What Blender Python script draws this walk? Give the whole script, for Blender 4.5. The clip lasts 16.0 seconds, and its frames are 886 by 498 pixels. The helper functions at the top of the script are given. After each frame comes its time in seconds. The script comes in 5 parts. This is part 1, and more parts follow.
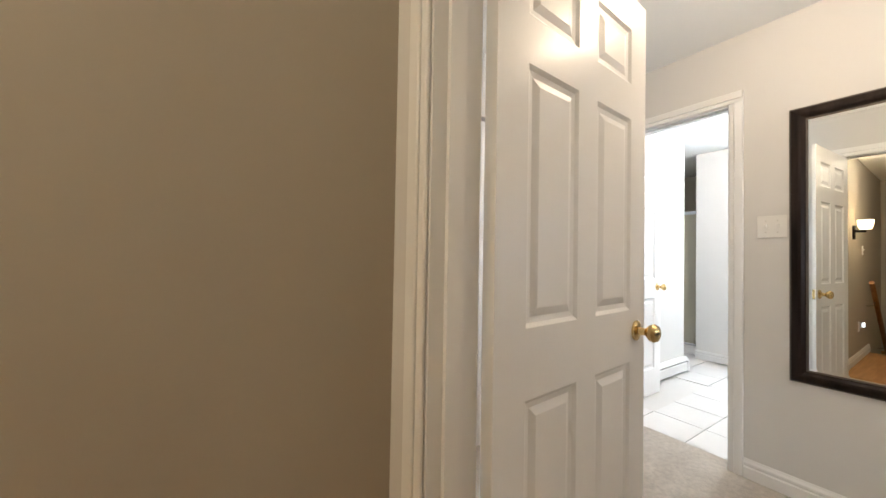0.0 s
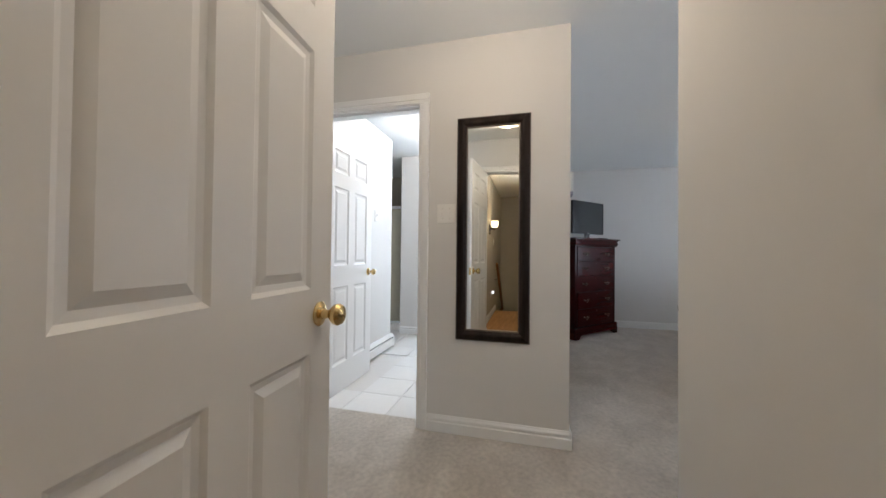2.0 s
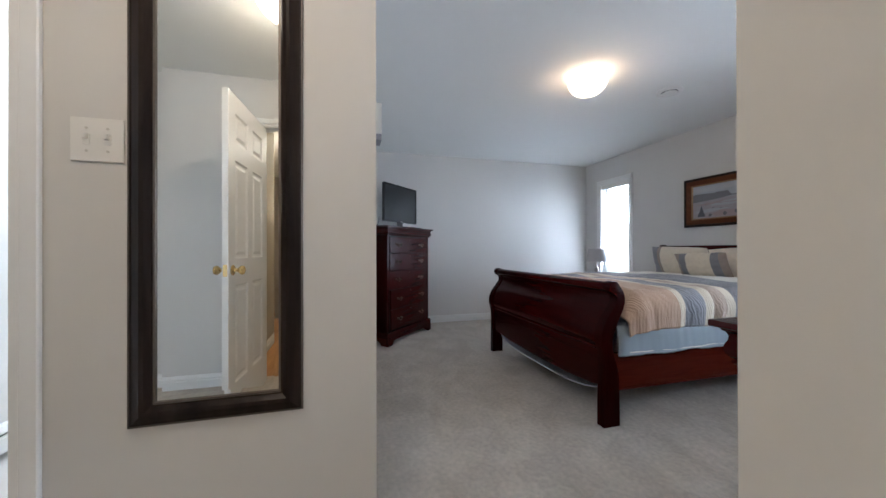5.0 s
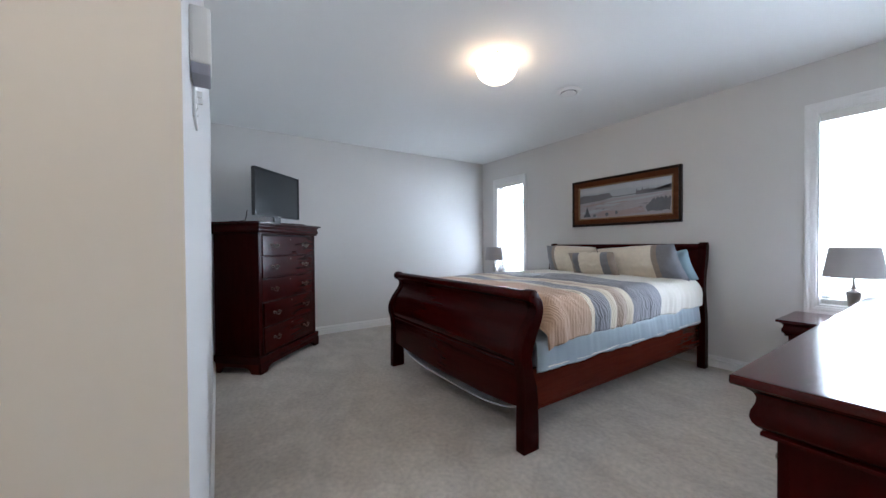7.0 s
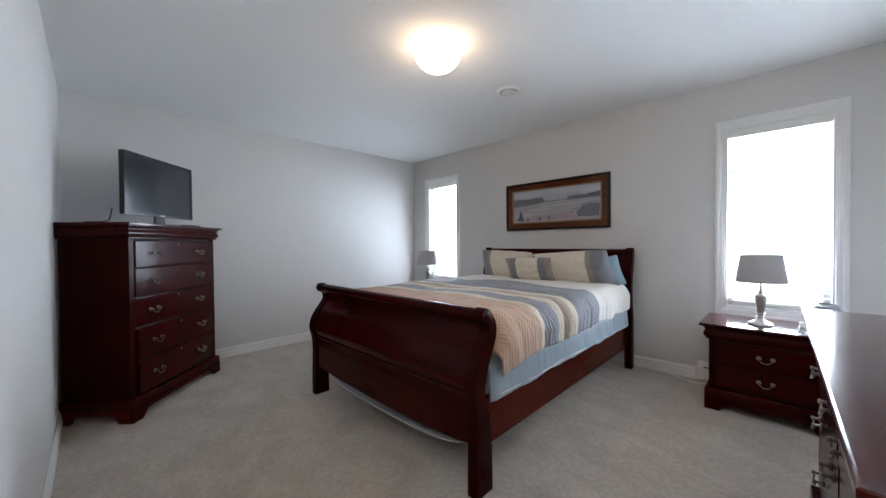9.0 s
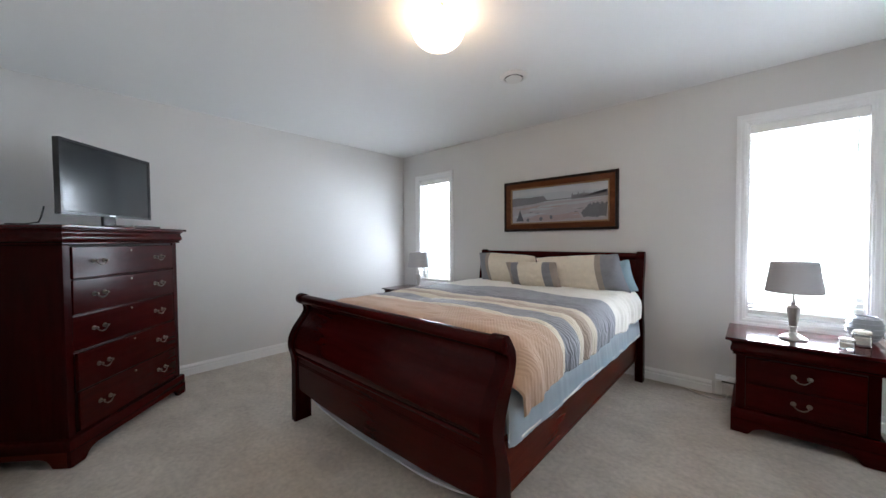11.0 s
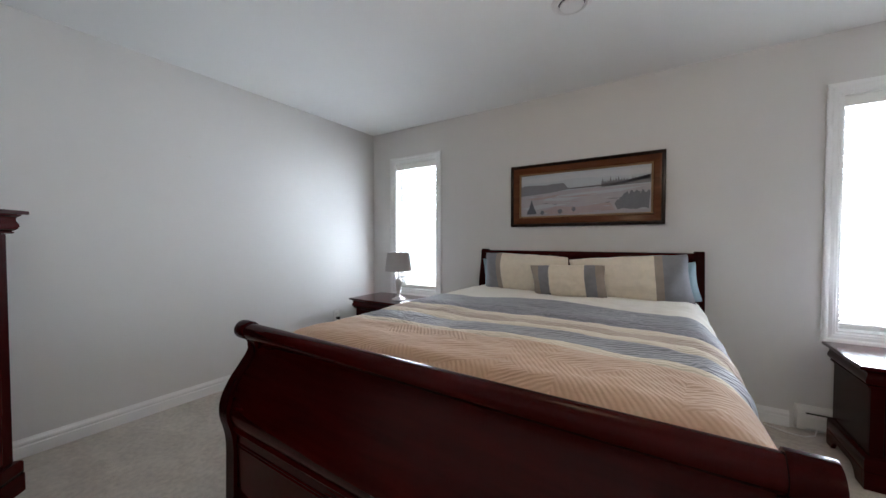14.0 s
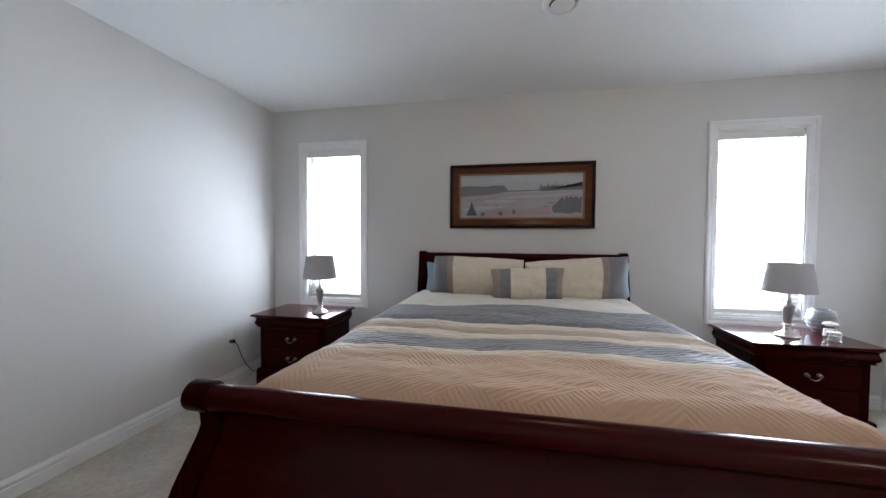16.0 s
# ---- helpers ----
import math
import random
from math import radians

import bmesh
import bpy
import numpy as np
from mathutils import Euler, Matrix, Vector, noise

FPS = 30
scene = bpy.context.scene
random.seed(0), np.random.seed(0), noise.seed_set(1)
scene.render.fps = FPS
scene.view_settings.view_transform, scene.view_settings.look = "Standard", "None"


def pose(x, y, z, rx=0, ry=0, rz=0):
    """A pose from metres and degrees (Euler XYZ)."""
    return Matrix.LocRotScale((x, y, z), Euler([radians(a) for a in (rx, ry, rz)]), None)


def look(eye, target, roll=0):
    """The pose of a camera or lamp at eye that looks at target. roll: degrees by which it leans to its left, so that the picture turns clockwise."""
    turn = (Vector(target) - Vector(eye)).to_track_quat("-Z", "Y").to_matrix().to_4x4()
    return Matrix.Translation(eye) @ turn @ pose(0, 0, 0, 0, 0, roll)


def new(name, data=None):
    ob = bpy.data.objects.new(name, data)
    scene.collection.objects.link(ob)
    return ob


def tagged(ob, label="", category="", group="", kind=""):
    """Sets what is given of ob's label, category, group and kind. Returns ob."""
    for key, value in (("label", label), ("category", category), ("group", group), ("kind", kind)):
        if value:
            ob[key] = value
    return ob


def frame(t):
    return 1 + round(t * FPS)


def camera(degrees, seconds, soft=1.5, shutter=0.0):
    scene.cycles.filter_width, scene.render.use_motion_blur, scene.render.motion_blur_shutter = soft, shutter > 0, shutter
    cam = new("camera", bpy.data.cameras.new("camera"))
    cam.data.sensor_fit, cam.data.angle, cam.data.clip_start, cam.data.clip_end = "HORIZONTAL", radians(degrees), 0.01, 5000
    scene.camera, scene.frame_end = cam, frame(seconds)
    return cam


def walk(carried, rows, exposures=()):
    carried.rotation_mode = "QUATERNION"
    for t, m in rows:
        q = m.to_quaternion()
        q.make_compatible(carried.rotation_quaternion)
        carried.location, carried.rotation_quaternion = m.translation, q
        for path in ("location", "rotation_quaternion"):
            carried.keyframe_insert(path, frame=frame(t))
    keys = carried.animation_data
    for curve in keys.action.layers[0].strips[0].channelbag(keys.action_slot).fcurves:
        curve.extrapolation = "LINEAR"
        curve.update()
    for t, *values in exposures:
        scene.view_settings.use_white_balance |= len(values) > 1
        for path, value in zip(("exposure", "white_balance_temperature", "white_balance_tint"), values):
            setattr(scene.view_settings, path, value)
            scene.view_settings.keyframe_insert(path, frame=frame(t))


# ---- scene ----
cam = camera(104.3, 16.0)
PATH = [
    (0, (0.333, 0.319, 1.171), (1.427, 1.993, 1.209), 1.0),
    (0.5, (0.365, 0.312, 1.163), (1.744, 1.76, 1.193), 1.0),
    (1, (0.441, 0.324, 1.143), (2.084, 1.465, 1.179), 0.8),
    (1.5, (0.539, 0.354, 1.116), (2.375, 1.147, 1.155), 0.7),
    (2, (0.672, 0.37, 1.101), (2.609, 0.866, 1.129), 0.6),
    (2.5, (0.804, 0.371, 1.089), (2.782, 0.668, 1.112), 0.4),
    (3, (0.982, 0.371, 1.08), (2.977, 0.508, 1.105), 0.4),
    (3.5, (1.158, 0.353, 1.066), (3.157, 0.322, 1.089), 0.3),
    (4, (1.319, 0.326, 1.056), (3.307, 0.103, 1.08), 0.1),
    (4.2, (1.388, 0.312, 1.058), (3.366, 0.02, 1.073), 0.0),
    (6.3, (1.909, 0.161, 1.058), (3.706, -0.717, 1.056), -0.4),
    (6.5, (1.949, 0.152, 1.084), (3.721, -0.775, 1.07), -0.5),
    (7, (2.06, 0.111, 1.113), (3.733, -0.984, 1.088), -0.5),
    (7.5, (2.151, 0.073, 1.144), (3.699, -1.192, 1.114), -0.5),
    (8, (2.228, 0.033, 1.166), (3.7, -1.321, 1.131), -0.5),
    (8.5, (2.3, 0.007, 1.166), (3.73, -1.391, 1.134), -0.5),
    (11, (2.641, -0.179, 1.232), (3.979, -1.665, 1.177), -0.5),
    (11.5, (2.787, -0.261, 1.228), (4.118, -1.753, 1.168), -0.5),
    (12, (2.941, -0.367, 1.236), (4.256, -1.873, 1.176), -0.6),
    (12.5, (3.067, -0.464, 1.222), (4.368, -1.982, 1.165), -0.6),
    (13, (3.232, -0.527, 1.225), (4.491, -2.08, 1.167), -0.4),
    (13.5, (3.407, -0.547, 1.214), (4.593, -2.158, 1.163), -0.2),
    (14, (3.547, -0.563, 1.192), (4.633, -2.242, 1.142), -0.0),
    (14.5, (3.747, -0.567, 1.211), (4.675, -2.339, 1.16), -0.0),
    (15, (3.884, -0.564, 1.251), (4.686, -2.395, 1.173), -0.3),
    (15.5, (4.059, -0.57, 1.201), (4.662, -2.477, 1.151), 0.2),
    (16, (4.23, -0.584, 1.219), (4.61, -2.546, 1.161), 0.3),
]
walk(cam, [(t, look(eye, target, roll)) for t, eye, target, roll in PATH],
     [(0.0, 0.86, 5950, 10), (0.5, 0.86, 5850, 10), (1.0, 0.74, 5700, 10), (1.5, 0.48, 5700, 10), (2.0, 0.25, 5700, 10), (3.0, 0.35, 5600, 10), (4.2, 0.36, 5550, 10), (5.6, 0.60, 5450, 10), (6.5, 0.72, 5450, 10), (7.5, 0.56, 5550, 10), (8.5, 0.58, 5650, 10), (11.0, 0.76, 5850, 10), (12.5, 0.84, 5900, 10), (14.5, 0.50, 5900, 10), (15.2, 0.48, 5850, 10), (16.0, 0.60, 5750, 10)])

# ---- world and light ----
world = bpy.data.worlds.new("world")
scene.world = world
world.use_nodes = True
wn = world.node_tree.nodes
sky = wn.new("ShaderNodeTexSky")
sky.sky_type = "NISHITA"
sky.sun_disc = False
sky.sun_elevation, sky.sun_rotation = radians(50), radians(20)
wn["Background"].inputs["Strength"].default_value = 0.15
world.node_tree.links.new(sky.outputs[0], wn["Background"].inputs["Color"])
CEIL = 2.44


def sun_lamp():
    lamp = bpy.data.lights.new("sun", "SUN")
    lamp.energy, lamp.angle, lamp.color = 5.0, radians(8), (1.0, 0.96, 0.9)
    ob = new("sun", lamp)
    ob.matrix_world = look((0, 8, 14), (0, 0, 0))


def area_lamp(name, eye, target, sx, sy, watts, colour):
    lamp = bpy.data.lights.new(name, "AREA")
    lamp.shape, lamp.size, lamp.size_y, lamp.energy, lamp.color = "RECTANGLE", sx, sy, watts, colour
    ob = new(name, lamp)
    ob.matrix_world = look(eye, target)
    return ob


def point_lamp(name, place, watts, colour, size=0.06):
    lamp = bpy.data.lights.new(name, "POINT")
    lamp.energy, lamp.color, lamp.shadow_soft_size = watts, colour, size
    new(name, lamp).location = place


SKY_TINT = (0.91, 0.95, 1.0)
sun_lamp()
area_lamp("window_light_a", (5.876, -3.690, 1.38), (5.78, -1.0, 1.68), 0.54, 1.34, 25, SKY_TINT)
area_lamp("window_light_b", (2.381, -3.690, 1.38), (2.50, -1.0, 1.68), 0.56, 1.34, 52, SKY_TINT)
area_lamp("window_light_bath", (5.262, 1.385, 1.35), (3.5, 1.385, 1.2), 0.56, 1.3, 14, (0.85, 0.93, 1.0))
point_lamp("bedroom_bulb", (3.936, -1.594, 2.350), 2.5, (1.0, 0.56, 0.27), 0.03)
point_lamp("vestibule_bulb", (1.88, 0.56, 2.300), 10.8, (1.0, 0.77, 0.54), 0.03)
# Added fill lamp to brighten the bathroom; no known source there.
point_lamp("bath_fill", (4.1, 1.25, 2.365), 27, (1.0, 0.90, 0.80), 0.03)
point_lamp("hall_bulb", (-0.9, 0.45, 2.335), 12, (1.0, 0.88, 0.70), 0.03)
point_lamp("sconce_bulb", (-1.0, 0.965, 1.64), 8, (1.0, 0.70, 0.36), 0.02)


# ---- materials ----
def material(name, colour, rough=0.5, metal=0.0, bump=0.0, scale=60.0, vary=0.06, vscale=2.5, dist=0.002, coat=0.0, spec=0.5, detail=4.0):
    m = bpy.data.materials.new(name)
    m.use_nodes = True
    n, l = m.node_tree.nodes, m.node_tree.links
    b = n["Principled BSDF"]
    b.inputs["Roughness"].default_value = rough
    b.inputs["Metallic"].default_value = metal
    b.inputs["Coat Weight"].default_value = coat
    b.inputs["Coat Roughness"].default_value = 0.12
    b.inputs["Specular IOR Level"].default_value = spec
    tc = n.new("ShaderNodeTexCoord")
    big = n.new("ShaderNodeTexNoise")
    big.inputs["Scale"].default_value, big.inputs["Detail"].default_value = vscale, 3.0
    l.new(tc.outputs["Object"], big.inputs["Vector"])
    fine = n.new("ShaderNodeTexNoise")
    fine.inputs["Scale"].default_value, fine.inputs["Detail"].default_value = scale, detail
    l.new(tc.outputs["Object"], fine.inputs["Vector"])
    mix = n.new("ShaderNodeMix")
    mix.data_type = "RGBA"
    mix.inputs[6].default_value = (*[c * (1 - vary) for c in colour], 1)
    mix.inputs[7].default_value = (*[min(1, c * (1 + vary)) for c in colour], 1)
    add = n.new("ShaderNodeMath")
    add.operation = "MULTIPLY_ADD"
    add.inputs[1].default_value, add.inputs[2].default_value = 0.5, 0.0
    l.new(fine.outputs[0], add.inputs[0])
    add2 = n.new("ShaderNodeMath")
    add2.operation = "MULTIPLY_ADD"
    add2.inputs[1].default_value = 0.5
    l.new(big.outputs[0], add2.inputs[0])
    l.new(add.outputs[0], add2.inputs[2])
    l.new(add2.outputs[0], mix.inputs[0])
    l.new(mix.outputs[2], b.inputs["Base Color"])
    if bump:
        bp = n.new("ShaderNodeBump")
        bp.inputs["Strength"].default_value, bp.inputs["Distance"].default_value = bump, dist
        l.new(fine.outputs[0], bp.inputs["Height"])
        l.new(bp.outputs[0], b.inputs["Normal"])
    return m


def wood(name, dark, light, rough=0.25, coat=0.5, axis=0, scale=7.0):
    """Stained wood with long grain along one axis of the part."""
    m = material(name, light, rough, coat=coat, spec=0.05)
    n, l = m.node_tree.nodes, m.node_tree.links
    b = n["Principled BSDF"]
    tc = n.new("ShaderNodeTexCoord")
    mp = n.new("ShaderNodeMapping")
    stretch = [1.0, 1.0, 1.0]
    stretch[axis] = 0.09
    mp.inputs["Scale"].default_value = [s * scale * 3 for s in stretch]
    l.new(tc.outputs["Object"], mp.inputs["Vector"])
    no = n.new("ShaderNodeTexNoise")
    no.inputs["Scale"].default_value, no.inputs["Detail"].default_value, no.inputs["Distortion"].default_value = 1.0, 6.0, 0.6
    l.new(mp.outputs[0], no.inputs["Vector"])
    ramp = n.new("ShaderNodeValToRGB")
    ramp.color_ramp.elements[0].position, ramp.color_ramp.elements[1].position = 0.3, 0.72
    ramp.color_ramp.elements[0].color, ramp.color_ramp.elements[1].color = (*dark, 1), (*light, 1)
    l.new(no.outputs[0], ramp.inputs[0])
    l.new(ramp.outputs[0], b.inputs["Base Color"])
    bp = n.new("ShaderNodeBump")
    bp.inputs["Strength"].default_value, bp.inputs["Distance"].default_value = 0.004, 0.0003
    l.new(no.outputs[0], bp.inputs["Height"])
    l.new(bp.outputs[0], b.inputs["Normal"])
    return m


def carpet_material():
    m = material("carpet", (0.54, 0.49, 0.43), 0.95, bump=0.9, scale=210, vary=0.30, vscale=3.0, dist=0.006, spec=0.1, detail=6)
    n, l = m.node_tree.nodes, m.node_tree.links
    b = n["Principled BSDF"]
    b.inputs["Sheen Weight"].default_value = 0.15
    tc = n.new("ShaderNodeTexCoord")
    mp = n.new("ShaderNodeMapping")
    mp.inputs["Scale"].default_value = (0.9, 1.4, 1)
    mp.inputs["Rotation"].default_value = (0, 0, 0.6)
    l.new(tc.outputs["Object"], mp.inputs["Vector"])
    no = n.new("ShaderNodeTexNoise")
    no.inputs["Scale"].default_value, no.inputs["Detail"].default_value, no.inputs["Distortion"].default_value = 3.6, 9.0, 0.8
    l.new(mp.outputs[0], no.inputs["Vector"])
    ramp = n.new("ShaderNodeValToRGB")
    ramp.color_ramp.elements[0].position, ramp.color_ramp.elements[1].position = 0.40, 0.60
    ramp.color_ramp.elements[0].color, ramp.color_ramp.elements[1].color = (0.91, 0.90, 0.88, 1), (1.04, 1.04, 1.03, 1)
    l.new(no.outputs[0], ramp.inputs[0])
    mul = n.new("ShaderNodeMix")
    mul.data_type, mul.blend_type = "RGBA", "MULTIPLY"
    mul.inputs[0].default_value = 1.0
    tuft = n.new("ShaderNodeTexNoise")
    tuft.inputs["Scale"].default_value, tuft.inputs["Detail"].default_value = 38.0, 5.0
    l.new(tc.outputs["Object"], tuft.inputs["Vector"])
    tr = n.new("ShaderNodeValToRGB")
    tr.color_ramp.elements[0].position, tr.color_ramp.elements[1].position = 0.32, 0.68
    tr.color_ramp.elements[0].color, tr.color_ramp.elements[1].color = (0.87, 0.87, 0.87, 1), (1.09, 1.09, 1.09, 1)
    l.new(tuft.outputs[0], tr.inputs[0])
    mt = n.new("ShaderNodeMix")
    mt.data_type, mt.blend_type = "RGBA", "MULTIPLY"
    mt.inputs[0].default_value = 1.0
    l.new(b.inputs["Base Color"].links[0].from_socket, mt.inputs[6])
    l.new(tr.outputs[0], mt.inputs[7])
    old = mt.outputs[2]
    l.new(old, mul.inputs[6])
    l.new(ramp.outputs[0], mul.inputs[7])
    l.new(mul.outputs[2], b.inputs["Base Color"])
    return m


def mirror_material():
    m = bpy.data.materials.new("mirror_glass")
    m.use_nodes = True
    b = m.node_tree.nodes["Principled BSDF"]
    b.inputs["Metallic"].default_value, b.inputs["Roughness"].default_value = 1.0, 0.0
    b.inputs["Base Color"].default_value = (0.86, 0.88, 0.86, 1)
    return m


def glass_material(name="glass", colour=(0.95, 0.98, 0.97), rough=0.0):
    m = bpy.data.materials.new(name)
    m.use_nodes = True
    b = m.node_tree.nodes["Principled BSDF"]
    b.inputs["Transmission Weight"].default_value, b.inputs["Roughness"].default_value = 1.0, rough
    b.inputs["Base Color"].default_value, b.inputs["IOR"].default_value = (*colour, 1), 1.45
    return m


def glow_material(name, colour, strength):
    m = bpy.data.materials.new(name)
    m.use_nodes = True
    b = m.node_tree.nodes["Principled BSDF"]
    b.inputs["Base Color"].default_value = (0.9, 0.88, 0.84, 1)
    b.inputs["Emission Color"].default_value, b.inputs["Emission Strength"].default_value = (*colour, 1), strength
    b.inputs["Roughness"].default_value = 0.3
    return m


def striped_cloth(name, axis, stops, bump=0.3, scale=220, rough=0.85, ruffle=()):
    """Cloth whose colour changes in hard bands along one object axis. stops: (metres, colour) in rising order."""
    m = material(name, (0.5, 0.5, 0.5), rough, bump=bump, scale=scale, spec=0.2, dist=0.0015)
    n, l = m.node_tree.nodes, m.node_tree.links
    b = n["Principled BSDF"]
    b.inputs["Sheen Weight"].default_value = 0.2
    tc = n.new("ShaderNodeTexCoord")
    sep = n.new("ShaderNodeSeparateXYZ")
    l.new(tc.outputs["Object"], sep.inputs[0])
    wob = n.new("ShaderNodeTexNoise")
    wob.inputs["Scale"].default_value = 3.0
    l.new(tc.outputs["Object"], wob.inputs["Vector"])
    k = n.new("ShaderNodeMath")
    k.operation = "MULTIPLY_ADD"
    k.inputs[1].default_value = 0.012
    l.new(wob.outputs[0], k.inputs[0])
    l.new(sep.outputs[axis], k.inputs[2])
    lo, hi = stops[0][0], stops[-1][0] + 0.4
    mr = n.new("ShaderNodeMapRange")
    mr.inputs[1].default_value, mr.inputs[2].default_value = lo, hi
    l.new(k.outputs[0], mr.inputs[0])
    ramp = n.new("ShaderNodeValToRGB")
    ramp.color_ramp.interpolation = "CONSTANT"
    els = ramp.color_ramp.elements
    for i, (p, c) in enumerate(stops):
        e = els[i] if i < 2 else els.new(1.0)
        e.position, e.color = (p - lo) / (hi - lo), (*c, 1)
    l.new(mr.outputs[0], ramp.inputs[0])
    weave = n.new("ShaderNodeTexNoise")
    weave.inputs["Scale"].default_value, weave.inputs["Detail"].default_value = 35.0, 5.0
    l.new(tc.outputs["Object"], weave.inputs["Vector"])
    wr = n.new("ShaderNodeValToRGB")
    wr.color_ramp.elements[0].position, wr.color_ramp.elements[1].position = 0.3, 0.7
    wr.color_ramp.elements[0].color, wr.color_ramp.elements[1].color = (0.94, 0.94, 0.94, 1), (1.03, 1.03, 1.03, 1)
    l.new(weave.outputs[0], wr.inputs[0])
    mul = n.new("ShaderNodeMix")
    mul.data_type, mul.blend_type = "RGBA", "MULTIPLY"
    mul.inputs[0].default_value = 1.0
    l.new(ramp.outputs[0], mul.inputs[6])
    l.new(wr.outputs[0], mul.inputs[7])
    l.new(mul.outputs[2], b.inputs["Base Color"])
    return m


WALL = material("wall_paint", (0.665, 0.655, 0.637), 0.75, bump=0.12, scale=420, vary=0.015, dist=0.0006, spec=0.3)
HALLPAINT = material("hall_paint", (0.42, 0.375, 0.30), 0.75, bump=0.12, scale=420, vary=0.015, dist=0.0006, spec=0.3)
BATHPAINT = material("bath_paint", (0.70, 0.69, 0.67), 0.6, bump=0.1, scale=420, vary=0.012, dist=0.0006, spec=0.3)
CEILPAINT = material("ceiling_paint", (0.86, 0.865, 0.845), 0.85, bump=0.15, scale=300, vary=0.012, dist=0.0008, spec=0.2)
TRIM = material("white_trim", (0.80, 0.80, 0.79), 0.32, bump=0.05, scale=60, vary=0.02, dist=0.0005)
DOORWHITE = material("door_paint", (0.80, 0.795, 0.78), 0.35, bump=0.10, scale=90, vary=0.02, dist=0.0006)
CARPET = carpet_material()
TILE = material("floor_tile", (0.80, 0.785, 0.76), 0.12, bump=0.05, scale=25, vary=0.05, vscale=6)
GROUT = material("grout", (0.60, 0.58, 0.55), 0.85, bump=0.3, scale=300)
OAKFLOOR = wood("oak_floor", (0.34, 0.17, 0.06), (0.55, 0.30, 0.12), 0.28, 0.3, 0)
OAKRAIL = wood("oak_rail", (0.26, 0.12, 0.04), (0.42, 0.21, 0.08), 0.35, 0.2, 0)
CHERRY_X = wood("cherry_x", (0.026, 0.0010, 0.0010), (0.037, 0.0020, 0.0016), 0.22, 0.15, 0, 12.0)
# Same cherry with window light painted in: lighter for side rails and side skirts.
CHERRY_Y_LIT = wood("cherry_y_lit", (0.055, 0.0060, 0.0030), (0.082, 0.0105, 0.0050), 0.26, 0.13, 1, 12.0)
# Same cherry with shade painted in: darker for posts, stiles and case sides.
CHERRY_Z_SHADED = wood("cherry_z_shaded", (0.018, 0.0007, 0.0006), (0.026, 0.0010, 0.0010), 0.26, 0.04, 2, 12.0)
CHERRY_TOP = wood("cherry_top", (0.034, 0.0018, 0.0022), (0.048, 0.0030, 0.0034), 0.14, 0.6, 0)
# Near-black colour standing in for shade in the drawer gaps.
SHADOWGAP = material("gap_shade", (0.012, 0.006, 0.005), 0.8)
BRASS = material("polished_brass", (0.70, 0.52, 0.24), 0.22, 1.0, vary=0.03)
OLDBRASS = material("aged_brass", (0.17, 0.145, 0.115), 0.36, 1.0, vary=0.15, scale=120)
STEEL = material("brushed_nickel", (0.62, 0.60, 0.56), 0.28, 1.0, vary=0.05)
CHROME = material("chrome", (0.75, 0.76, 0.78), 0.1, 1.0, vary=0.02)
PLASTIC = material("white_plastic", (0.78, 0.77, 0.74), 0.35, vary=0.01)
BLACKPLASTIC = material("black_plastic", (0.012, 0.012, 0.013), 0.25, vary=0.05)
SCREEN = material("screen", (0.016, 0.020, 0.024), 0.14, vary=0.02, spec=0.6)
FRAMEDARK = wood("mirror_frame", (0.010, 0.007, 0.006), (0.032, 0.022, 0.018), 0.35, 0.2, 2)
FRAMEEDGE = material("frame_edge", (0.12, 0.10, 0.08), 0.4, 0.4, bump=0.2, scale=90, vary=0.3)
FRAMEBROWN = wood("picture_frame", (0.085, 0.027, 0.010), (0.145, 0.050, 0.020), 0.35, 0.2, 0)
GOLDSLIP = material("gilt_slip", (0.28, 0.17, 0.08), 0.4, 0.5, vary=0.1)
MIRROR = mirror_material()
GLASS = glass_material()
FROSTED = material("frosted_glass", (0.42, 0.385, 0.29), 0.45, vary=0.03)
SHADECLOTH = material("lamp_shade_cloth", (0.50, 0.49, 0.50), 0.9, bump=0.4, scale=500, vary=0.04, spec=0.1)
GLOBE = glow_material("lit_glass_bowl", (1.0, 0.76, 0.46), 3.8)
SCONCEGLOW = glow_material("lit_sconce", (1.0, 0.72, 0.38), 3.0)
NIGHTGLOW = glow_material("night_light_glow", (0.8, 0.88, 1.0), 2.5)
SHEET = material("cream_sheet", (0.70, 0.67, 0.60), 0.85, bump=0.25, scale=180, vary=0.04, spec=0.15)
BLUESATIN = material("blue_satin", (0.31, 0.37, 0.42), 0.38, bump=0.25, scale=140, vary=0.10, spec=0.5)
BOXSPRING = material("box_spring_cloth", (0.50, 0.53, 0.58), 0.8, bump=0.3, scale=200)
BLIND = material("blind_slat", (0.80, 0.80, 0.79), 0.45, vary=0.01)
CREAMC, BLUEC, TANC, TAUPEC = (0.76, 0.69, 0.58), (0.232, 0.236, 0.260), (0.49, 0.338, 0.235), (0.34, 0.285, 0.245)
